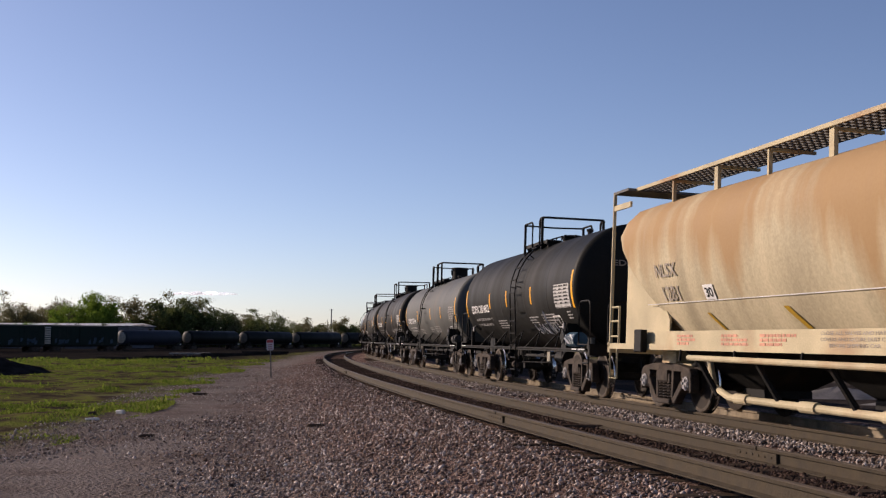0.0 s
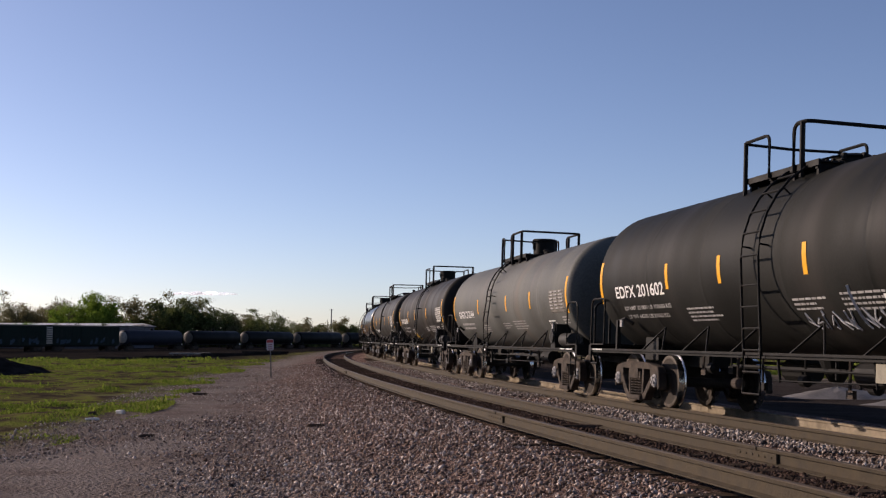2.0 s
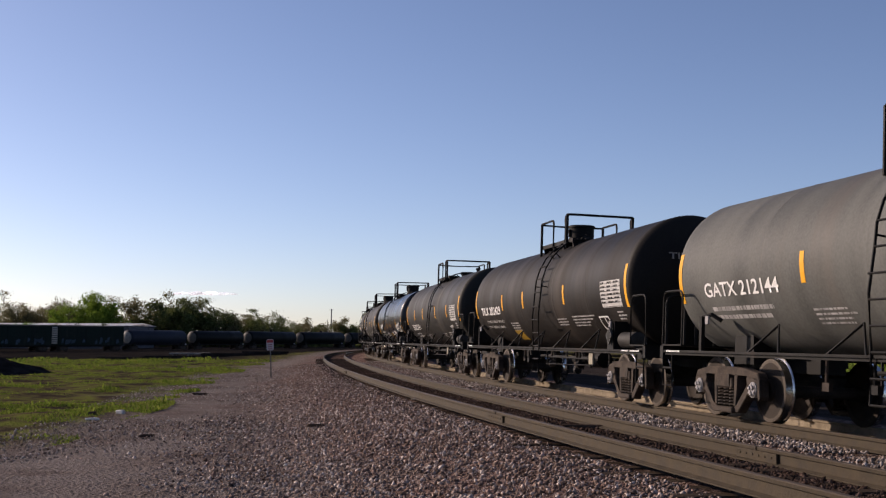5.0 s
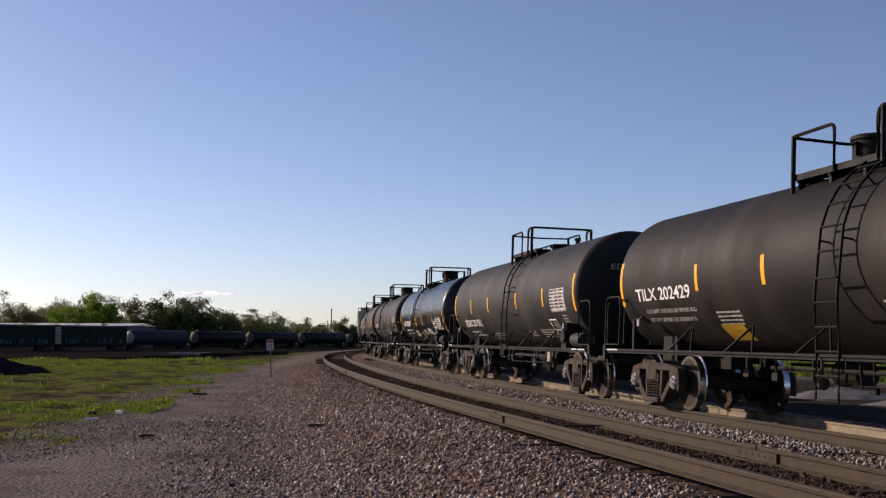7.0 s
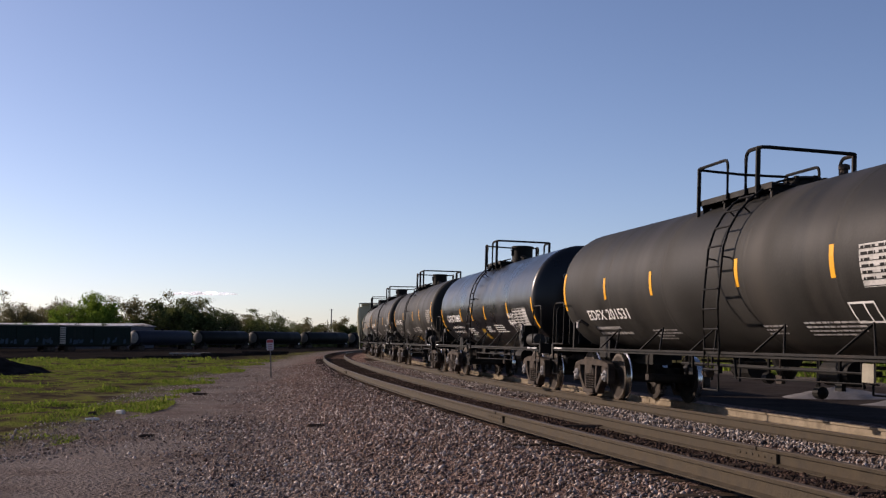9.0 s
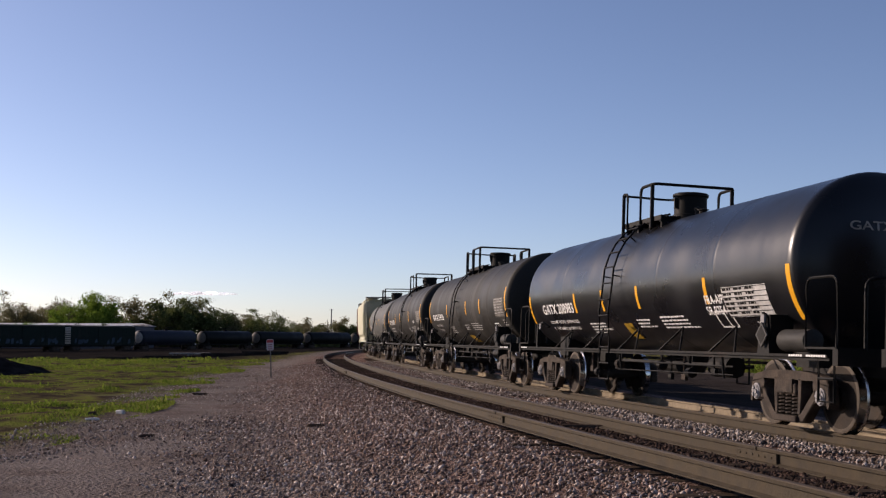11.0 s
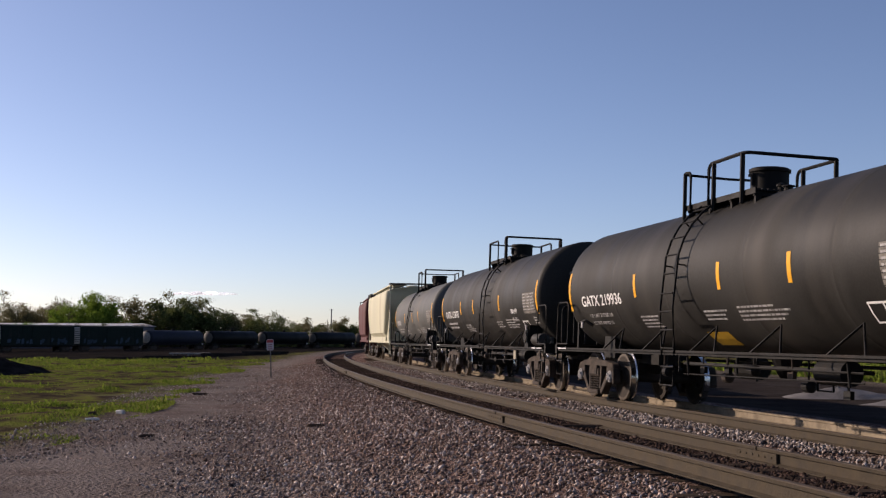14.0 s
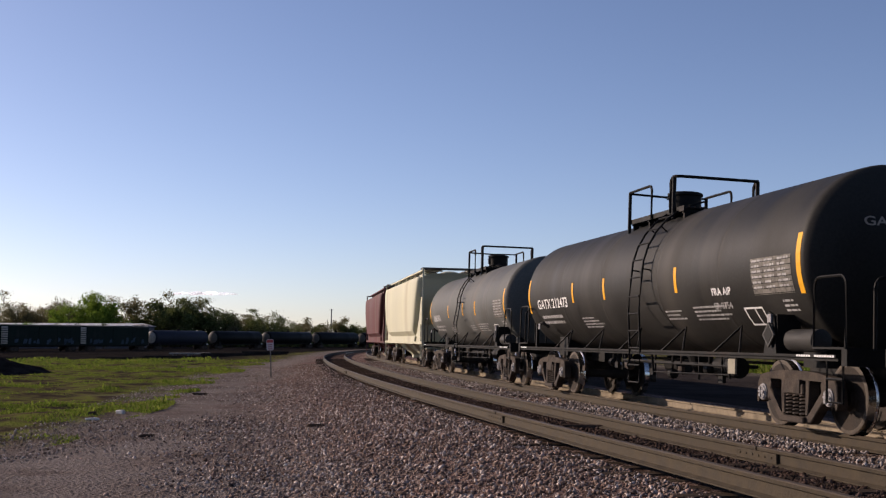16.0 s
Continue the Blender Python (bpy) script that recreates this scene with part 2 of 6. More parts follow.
def axis_lines(dense, far, step):
    out = list(np.arange(dense[0], dense[1] + step, step))
    s, v = step, out[-1]
    while v < far:
        s *= 1.25
        v += s
        out.append(v)
    s, v = step, out[0]
    while v > -far:
        s *= 1.25
        v -= s
        out.insert(0, v)
    return np.array(out)


def turf_edge(y):
    return np.interp(y, [0, 14.0, 17.0, 21.6, 33, 48.5, 73, 93, 130], [-8.0, -7.0, -5.8, -6.2, -7.7, -9.4, -11.4, -12.0, -14.0])


def hummocks(x, y):
    """Lumps and hollows of the rough grass."""
    inside = np.clip((turf_edge(y) - 0.4 - x) / 1.5, 0, 1) * np.clip((86 - y) / 6, 0, 1)
    n = np.array([noise.noise((a * 0.42, b * 0.26, 3.0)) + 0.5 * noise.noise((a * 0.9, b * 0.6, 7.0)) for a, b in zip(x, y)])
    return inside * 0.13 * n


def build_ground():
    xs, ys = axis_lines((-34, 26), 2600, 0.45), axis_lines((4, 130), 2600, 0.5)
    X, Y = [a.ravel() for a in np.meshgrid(xs, ys)]
    rough = np.array([noise.noise((a * 0.35, b * 0.35, 0.0)) for a, b in zip(X, Y)])
    rough2 = np.array([noise.noise((a * 0.13, b * 0.13, 5.0)) for a, b in zip(X, Y)])
    s, d = find_line(X, Y)
    n = near_mid(s)
    off = np.clip((d - n - 3.5) / 4, 0, 1)
    Z = ground_z(X, Y) + 0.05 * rough * off + 0.10 * rough2 * off + hummocks(X, Y)
    me = bpy.data.meshes.new("ground")
    w = len(xs)
    me.from_pydata(np.stack([X, Y, Z], 1).tolist(), [], [(j * w + i, j * w + i + 1, (j + 1) * w + i + 1, (j + 1) * w + i) for j in range(len(ys) - 1) for i in range(w - 1)])
    me.polygons.foreach_set("use_smooth", [True] * len(me.polygons))
    ball = np.clip((n + 5.2 + 1.6 * rough + 1.5 * rough2 - 0.03 * np.clip(Y, 0, 90) - d) / 2.2, 0, 1) * np.clip((d + 3.4) / 1.0, 0, 1)
    turf = np.clip((turf_edge(Y) + 0.8 * rough2 + 0.9 * rough - X) / 1.2, 0, 1) * np.clip((rough2 + rough * 0.6 + 0.95) * 2, 0, 1)
    turf = np.maximum(turf, np.clip((-d - 9 + 4 * rough2) / 5, 0, 1) * np.clip((-d - 16) / 6, 0, 1))
    across = X - turf_edge(Y) + 0.35 * rough2
    rut = (np.exp(-((across - 1.5) / 0.42) ** 2) + np.exp(-((across - 3.3) / 0.42) ** 2)) * np.clip(0.5 + 0.7 * rough, 0, 0.8)
    # dark ground colour: the yard's cinders, and a belt behind the train
    belt = np.clip((-d - 2.6) / 0.8, 0, 1) * np.clip((19 + d) / 3, 0, 1) * 0.85
    dark_mask = np.clip((Y - 80 + 5 * rough2) / 8, 0, 1) * np.clip((d - n - 5) / 5, 0, 1)
    dark_mask = np.maximum(dark_mask, belt)
    oil = np.clip((1.0 - np.abs(d - n)) / 0.3, 0, 1)
    # paler tan colour within 0.95 m of the main track's middle
    pale_bed = np.clip((0.95 - np.abs(d)) / 0.2, 0, 1) * np.clip(0.85 + 0.5 * rough, 0, 1)
    oil = np.clip(oil * (0.8 + 0.4 * rough), 0, 1)
    for name, v in (("ballast", ball), ("oil", oil), ("pale_bed", pale_bed), ("rut", rut), ("turf", turf), ("dark_ground", dark_mask)):
        me.attributes.new(name, "FLOAT", "POINT").data.foreach_set("value", v.astype(np.float32))
    me.materials.append(ground_material())
    tagged(new("ground", me), "gravel, ballast stones and patchy grass beside the tracks", "ground", kind="structure")


build_ground()

STONES = island_material("pink_granite_ballast", [(0.057, 0.041, 0.034), (0.207, 0.152, 0.127), (0.138, 0.101, 0.083), (0.575, 0.494, 0.448), (0.086, 0.060, 0.048), (0.310, 0.213, 0.172), (0.115, 0.083, 0.067), (0.483, 0.391, 0.345), (0.161, 0.113, 0.090)])
OILY = island_material("oily_ballast_stone", [(0.022, 0.015, 0.012), (0.065, 0.042, 0.034), (0.035, 0.025, 0.021), (0.12, 0.085, 0.072)])
GREY_STONES = island_material("grey_crushed_stone", [(0.07, 0.056, 0.048), (0.26, 0.215, 0.19), (0.15, 0.120, 0.102), (0.52, 0.46, 0.42), (0.09, 0.068, 0.058)])


def scatter(name, px, py, pz, size, mat, label, category, rng):
    """Angular stones: each a crooked, flattened octahedron."""
    n = len(px)
    base = np.array([(1, 0, 0), (-1, 0, 0), (0, 1, 0), (0, -1, 0), (0, 0, 1), (0, 0, -1)], float)
    v = base[None] * (0.6 + 0.8 * rng.random((n, 6, 1))) + rng.normal(0, 0.25, (n, 6, 3))
    a = rng.random(n) * 2 * np.pi
    e = rng.random(n) * 2 * np.pi
    ca, sa, ce, se = np.cos(a), np.sin(a), np.cos(e), np.sin(e)
    x, y, z = v[..., 0], v[..., 1], v[..., 2] * 0.8
    y, z = y * ce[:, None] - z * se[:, None], y * se[:, None] + z * ce[:, None]
    x, y = x * ca[:, None] - y * sa[:, None], x * sa[:, None] + y * ca[:, None]
    v = np.stack([x, y, z], -1) * size[:, None, None] + np.stack([px, py, pz], -1)[:, None]
    tri = np.array([(0, 2, 4), (2, 1, 4), (1, 3, 4), (3, 0, 4), (2, 0, 5), (1, 2, 5), (3, 1, 5), (0, 3, 5)])
    f = (tri[None] + 6 * np.arange(n)[:, None, None]).reshape(-1, 3)
    me = bpy.data.meshes.new(name)
    me.vertices.add(n * 6)
    me.vertices.foreach_set("co", v.reshape(-1).astype(np.float32))
    me.loops.add(len(f) * 3)
    me.loops.foreach_set("vertex_index", f.reshape(-1).astype(np.int32))
    me.polygons.add(len(f))
    me.polygons.foreach_set("loop_start", np.arange(0, len(f) * 3, 3, dtype=np.int32))
    me.update()
    me.validate()
    me.materials.append(mat)
    return tagged(new(name, me), label, category, kind="stuff")


def ballast():
    rng = np.random.default_rng(4)
    rows = []
    for s0, s1, dens in ((-13, 4, 400), (-30, -13, 190), (-55, -30, 65)):
        m = int(dens * (s1 - s0) * 11)
        rows.append((rng.uniform(s0, s1, m), rng.uniform(-0.9, 10.2, m)))
    s, r = [np.concatenate(a) for a in zip(*rows)]
    n = near_mid(s)
    d = n - 1.7 + r * 0.93
    keep = rng.random(len(s)) < np.clip((n + 6.4 - 0.05 * (-s) - d) / 3.0, 0.03, 1)
    s, d = s[keep], d[keep]
    x, y, _ = on_line(s, d)
    e = np.abs(np.abs(d - near_mid(s)) - 0.7525)
    ok = e > 0.10
    x, y, s, d = x[ok], y[ok], s[ok], d[ok]
    size = 0.008 + 0.023 * rng.random(len(x)) ** 2.0
    inside = np.abs(d - near_mid(s)) < 0.72
    z = ground_z(x, y) + size * 0.35
    scatter("oily_ballast", x[inside], y[inside], z[inside], size[inside], OILY, "dark oil-stained ballast stones between the near rails", "ballast", rng)
    x, y, z, size = x[~inside], y[~inside], z[~inside], size[~inside]
    scatter("ballast_stones", x, y, z, size, STONES, "loose pink and grey granite ballast stones around the rails", "ballast", rng)
    rows = []
    for s0, s1, dens in ((-13, 4, 190), (-30, -13, 90), (-60, -30, 40)):
        m = int(dens * (s1 - s0) * 2.3)
        rows.append((rng.uniform(s0, s1, m), rng.uniform(0, 1, m)))
    s, r = [np.concatenate(a) for a in zip(*rows)]
    d = 0.86 + r * (near_mid(s) - 1.7)
    x, y, _ = on_line(s, d)
    # dirt has filled some stretches between the tracks
    k = np.array([noise.noise((a * 0.7, b * 0.7, 2.0)) for a, b in zip(x, y)]) > -0.22
    x, y = x[k], y[k]
    size = rng.uniform(0.016, 0.038, len(x))
    scatter("clean_ballast", x, y, ground_z(x, y) + size * 0.35 + 0.03, size, GREY_STONES, "pale grey crushed stone between the two tracks", "ballast", rng)
    m = 120000
    y = 10 + 50 * rng.random(m) ** 2.2
    x = rng.uniform(-1, 1, m) * 9 - 2 - 0.05 * y
    s, d = find_line(x, y)
    acr = x - turf_edge(y)
    belt = np.exp(-((acr - 1.5) / 0.42) ** 2) + np.exp(-((acr - 3.3) / 0.42) ** 2)
    k = (d > near_mid(s) + 3.2) & (x > turf_edge(y) - 1.5) & (rng.random(m) > 0.4 * belt)
    x, y = x[k], y[k]
    size = 0.006 + 0.020 * rng.random(len(x)) ** 3
    scatter("road_pebbles", x, y, ground_z(x, y) + size * 0.3, size, GREY_STONES, "small grey pebbles strewn on the gravel road", "pebbles", rng)


ballast()

# ---- tracks ----
RAIL_PROFILE = [(-0.070, -0.172), (0.070, -0.172), (0.070, -0.160), (0.012, -0.140), (0.009, -0.048), (0.034, -0.038), (0.036, -0.008), (0.026, 0.0), (-0.026, 0.0), (-0.036, -0.008), (-0.034, -0.038), (-0.009, -0.048), (-0.012, -0.140), (-0.070, -0.160)]


def build_rail(track, offset, mid, lift, side):
    s = np.concatenate([np.arange(-300, -120, 4.0), np.arange(-120, 34, 1.0)])
    n = len(RAIL_PROFILE)
    verts = []
    for a, z in RAIL_PROFILE:
        d = mid(s) + offset + a
        x, y, _ = on_line(s, d)
        verts.append(np.stack([x, y, -cant(s) * (mid(s) + offset) + lift + z], -1))
    v = np.stack(verts, 1).reshape(-1, 3)
    faces = [(i * n + j, i * n + (j + 1) % n, (i + 1) * n + (j + 1) % n, (i + 1) * n + j) for i in range(len(s) - 1) for j in range(n)]
    me = bpy.data.meshes.new("rail")
    me.from_pydata(v.tolist(), [], faces)
    me.materials.append(side)
    me.materials.append(RAIL_TOP)
    me.polygons.foreach_set("material_index", [1 if j in (6, 7, 8) else 0 for _ in range(len(s) - 1) for j in range(n)])
    bm = bmesh.new()
    bm.from_mesh(me)
    fix(bm).to_mesh(me)
    bm.free()
    ob = new("rail", me)
    ob.parent = track
    ob["label"] = "rust-brown steel rail with a worn head"
    return ob


def joint_bar(track, s, offset, mid, lift):
    bm = bmesh.new()
    box(bm, -0.45, 0.45, 0.012, 0.045, -0.145, -0.042)
    for x in (-0.35, -0.21, -0.07, 0.07, 0.21, 0.35):
        lathe(bm, [(0.045, 0.013), (0.054, 0.011)], 8, "y", (x, 0, -0.09))
    box(bm, -0.006, 0.008, -0.037, 0.047, -0.05, 0.001)
    o = part("joint_bar", fix(bm), RAIL_SIDE, track, "bolted rail joint bar")
    d = mid(s) + offset
    x, y, z = on_line(s, d)
    th = float(np.interp(s, LS, _th))
    o.matrix_basis = Matrix.Translation((x, y, -cant(s) * d + lift)) @ Matrix.Rotation(th + math.pi, 4, "Z")


def build_track(name, mid, lift, label):
    track = tagged(new(name), label, "railway track", kind="structure")
    for o in (-0.7525, 0.7525):
        # the main track's far rail is paler than the others
        build_rail(track, o, mid, lift, PALE_RAIL if name == "track_main" and o < 0 else RAIL_SIDE)
    bm = bmesh.new()
    box(bm, -0.115, 0.115, -1.29, 1.29, -0.17, 0.0)
    bmesh.ops.bevel(bm, geom=bm.edges[:], offset=0.012, segments=1, affect="EDGES")
    first = None
    rng = random.Random(3)
    for i in range(150):
        s = 8 - 0.53 * i
        d = float(mid(s)) + rng.uniform(-0.05, 0.05)
        x, y, _ = on_line(s, d)
        m = Matrix.Translation((x, y, -cant(s) * d + lift - 0.196 + rng.uniform(-0.02, -0.002))) @ Matrix.Rotation(float(np.interp(s, LS, _th)) + rng.uniform(-0.02, 0.02), 4, "Z")
        if first is None:
            first = part("sleeper", bm, SLEEPER, track, "weathered timber sleeper half sunk in ballast")
            first.matrix_basis = m
        else:
            share("sleeper", first, m, track)
    return track


main_track = build_track("track_main", lambda s: np.zeros_like(np.asarray(s, float)), 0.0, "curved railway track that carries the moving train")
near_track = build_track("track_near", near_mid, -0.0415, "empty curved railway track with rusty rails")
joint_bar(near_track, -6.6, 0.7525, near_mid, -0.0415)
joint_bar(near_track, -33.0, 0.7525, near_mid, -0.0415)
joint_bar(near_track, -1.2, -0.7525, near_mid, -0.0415)

# ---- rail cars: x along the travel, -y towards the camera, z from the rails ----
MOVES = []                     # car, place of its middle at the start, half distance of its trucks
SPINS = []                     # wheelsets
SHARED = {}


def helix(bm, x, y, z0, z1, r, turns, wire):
    n = turns * 10
    tube(bm, [(x + r * math.cos(2 * math.pi * i / 10), y + r * math.sin(2 * math.pi * i / 10), z0 + (z1 - z0) * i / n) for i in range(n + 1)], wire, 5)


def side_frame_mesh():
    """Cast frame with two windows, a spring pocket and jaws over the bearings; middle plane y = 0."""
    bm = bmesh.new()
    w = 0.075
    prism(bm, [(-1.06, 0.60), (-1.00, 0.70), (-0.62, 0.755), (-0.3, 0.775), (0.3, 0.775), (0.62, 0.755), (1.00, 0.70), (1.06, 0.60), (1.02, 0.58), (0.66, 0.665), (-0.66, 0.665), (-1.02, 0.58)], -w, w)
    for g in (-1, 1):
        prism(bm, [(g * x, z) for x, z in ((1.06, 0.62), (1.09, 0.36), (1.05, 0.30), (1.01, 0.36), (0.99, 0.56), (0.80, 0.58), (0.77, 0.38), (0.72, 0.36), (0.66, 0.60), (0.70, 0.66))], -w, w)
        prism(bm, [(g * x, z) for x, z in ((0.82, 0.48), (0.42, 0.10), (0.26, 0.10), (0.28, 0.185), (0.38, 0.20), (0.72, 0.56))], -w, w)
        prism(bm, [(g * x, z) for x, z in ((0.38, 0.68), (0.37, 0.45), (0.35, 0.20), (0.27, 0.20), (0.28, 0.68))], -w, w)
    prism(bm, [(-0.32, 0.09), (0.32, 0.09), (0.32, 0.175), (-0.32, 0.175)], -w - 0.05, w + 0.05)
    prism(bm, [(-0.28, 0.46), (0.28, 0.46), (0.26, 0.60), (-0.26, 0.60)], -w - 0.03, w)
    bmesh.ops.bevel(bm, geom=[e for e in bm.edges if len(e.link_faces) == 2 and e.calc_length() > 0.08], offset=0.014, segments=1, affect="EDGES")
    return fix(bm)


def wheelset(truck, x):
    ob = SHARED.get("wheel")
    if not ob:
        bm = bmesh.new()
        for g in (-1, 1):
            lathe(bm, [(g * a, r) for a, r in ((0.812, 0.40), (0.812, 0.448), (0.808, 0.455), (0.705, 0.460), (0.70, 0.470), (0.685, 0.484), (0.672, 0.480), (0.668, 0.455), (0.668, 0.40), (0.71, 0.36), (0.75, 0.17), (0.68, 0.14), (0.68, 0.09), (0.86, 0.09), (0.86, 0.14), (0.80, 0.17), (0.775, 0.36))], 36, "y")
            lathe(bm, [(g * 0.86, 0.075), (g * 0.95, 0.075), (g * 0.95, 0.115), (g * 1.09, 0.115), (g * 1.10, 0.09)], 16, "y")
        lathe(bm, [(-0.7, 0.085), (0.7, 0.085)], 14, "y")
        fix(bm)
        ob = part("wheelset", bm, WHEEL_FACE, truck, smooth=True)
        me = ob.data
        me.materials.append(TREAD)
        me.materials.append(CAP)
        me.materials.append(RIM)
        for f in me.polygons:
            r = math.hypot(f.center.x, f.center.z)
            if 0.445 < r and 0.69 < abs(f.center.y) < 0.81:
                f.material_index = 1
            elif abs(f.center.y) > 0.99:
                f.material_index = 2
            elif 0.40 < r and abs(f.center.y) > 0.80:
                f.material_index = 3
        SHARED["wheel"] = ob
        bm = bmesh.new()
        lathe(bm, [(-0.012, 0.098), (0.004, 0.098), (0.010, 0.085)], 18, "y")
        for k in range(3):
            a = 2 * math.pi * k / 3
            box(bm, -0.022, 0.022, 0.0, 0.03, -0.022, 0.022, Matrix.Translation((0.055 * math.cos(a), 0, 0.055 * math.sin(a))))
            box(bm, 0.02, 0.095, 0.0, 0.016, -0.012, 0.012, Matrix.Rotation(a + 1.0, 4, "Y"))
        SHARED["cap"] = part("bearing_cap", fix(bm), CAP, ob, "pale worn bearing cap with three bolts")
        SHARED["cap"].matrix_basis = pose(0, 1.10, 0)
    else:
        ob = share("wheelset", ob, Matrix(), truck)
        share("bearing_cap", SHARED["cap"], pose(0, 1.10, 0), ob)
    share("bearing_cap", SHARED["cap"], pose(0, -1.10, 0, 0, 0, 180), ob)
    ob.matrix_basis = pose(x, 0, 0.457)
    SPINS.append((ob, x))
    return ob


def truck(car, x):
    """Two wheelsets, two side frames with springs, a bolster."""
    made = SHARED.get("bolster")
    if not made:
        bm = bmesh.new()
        prism(bm, [(-0.20, 0.48), (0.20, 0.48), (0.20, 0.66), (-0.20, 0.66)], -1.12, 1.12)
        box(bm, -0.35, 0.35, -0.3, 0.3, 0.62, 0.74)
        for g in (-1, 1):
            tube(bm, [(g * 0.38, -0.9, 0.42), (g * 0.36, -0.4, 0.40), (g * 0.36, 0.4, 0.40), (g * 0.38, 0.9, 0.42)], 0.05)
            for h in (-0.75, 0.75):
                box(bm, g * 0.40 - 0.03, g * 0.40 + 0.05, h - 0.06, h + 0.06, 0.28, 0.55)
        made = SHARED["bolster"] = part("truck", fix(bm), TRUCK, car, "rusty four-wheel truck with coil springs")
    else:
        made = share("truck", made, Matrix(), car)
        made["label"] = "rusty four-wheel truck with coil springs"
    made.matrix_basis = pose(x, 0, 0)
    for y in (-1.0, 1.0):
        f = SHARED.get("frame")
        if not f:
            f = SHARED["frame"] = part("side_frame", side_frame_mesh(), TRUCK, made)
        else:
            f = share("side_frame", f, Matrix(), made)
        f.matrix_basis = pose(0, y, 0)
        for k in (-0.18, 0, 0.18):
            for q in (-0.012, 0.10):
                c = SHARED.get("spring")
                if not c:
                    bm = bmesh.new()
                    helix(bm, 0, 0, 0.175, 0.46, 0.068, 6, 0.016)
                    c = SHARED["spring"] = part("coil_spring", fix(bm), TRUCK, made, smooth=True)
                else:
                    c = share("coil_spring", c, Matrix(), made)
                c.matrix_basis = pose(k, y + q, 0)
    for k in (-0.889, 0.889):
        wheelset(made, k)
    return made


R, ZC = 1.30, 2.28             # radius and axis height of the tank being built; each car sets its own


def wrap(x, w, lift=0.010, r=None):
    """The place on the tank's camera side at x, w metres up its curve from the middle line."""
    rr = r or R
    a = w / rr
    return (x, -(rr + lift) * math.cos(a), ZC + (rr + lift) * math.sin(a))


def marks(name, rects, mat, parent, label="", r=None, lift=0.006):
    """Painted rectangles on the tank: x0, x1, w0, w1."""
    bm = bmesh.new()
    for x0, x1, w0, w1 in rects:
        n = max(1, int((w1 - w0) / 0.12))
        lo = None
        for i in range(n + 1):
            w = w0 + (w1 - w0) * i / n
            hi = [bm.verts.new(wrap(x, w, lift, r)) for x in (x0, x1)]
            if lo:
                bm.faces.new((lo[0], lo[1], hi[1], hi[0]))
            lo = hi
    ob = part(name, bm, mat, parent, label)
    if len(rects) > 8:
        ob["kind"] = "stuff"
    return ob


def lettering(text, size, x, w, mat, parent, width=None, place=None):
    """Letters laid on the tank's curve, or on the surface that place(x, w) gives."""
    cu = bpy.data.curves.new("letters", "FONT")
    cu.body, cu.size, cu.offset = text, size, size * 0.016
    tmp = bpy.data.objects.new("letters", cu)
    me = bpy.data.meshes.new_from_object(tmp)
    bpy.data.objects.remove(tmp)
    wide = max(v.co.x for v in me.vertices)
    f = (width / wide) if width else 1.0
    for v in me.vertices:
        v.co = (place or wrap)(x + v.co.x * f, w + v.co.y)
    me.materials.append(mat)
    ob = new("lettering", me)
    ob.parent = parent
    return ob


def small_print(x, w, wide, lines, rng, pitch=0.072, high=0.032):
    """Rows of broken bars for writing too small to read."""
    out = []
    for i in range(lines):
        a = x
        end = x + wide * rng.uniform(0.6, 1.0)
        while a < end:
            b = a + rng.uniform(0.04, 0.17)
            out.append((a, min(b, end), w - i * pitch, w - i * pitch + high))
            a = b + 0.022
    return out


PAINTS = {
    "black": dict(gloss=0.08, colour=(0.0135, 0.0135, 0.0122), rough=0.6, vary=0.4, scale=1.5, grain=30, bump=0.05, stain=(0.030, 0.027, 0.024), stain_amount=0.2, streak=True),
    "grey": dict(colour=(0.094, 0.095, 0.088), rough=0.6, vary=0.34, scale=1.6, grain=25, bump=0.05, stain=(0.12, 0.105, 0.09), stain_amount=0.15, streak=True),
    "brown": dict(colour=(0.0145, 0.0122, 0.0105), rough=0.6, vary=0.4, scale=1.6, grain=28, bump=0.05, stain=(0.036, 0.028, 0.022), stain_amount=0.22, streak=True),
    "charcoal": dict(colour=(0.0235, 0.0222, 0.0198), rough=0.58, vary=0.36, scale=1.6, grain=28, bump=0.05, stain=(0.045, 0.040, 0.034), stain_amount=0.2, streak=True),
    "gloss": dict(gloss=0.35, colour=(0.006, 0.0062, 0.008), rough=0.33, vary=0.15, scale=0.8, grain=28, bump=0.0, coat=0.04),
}


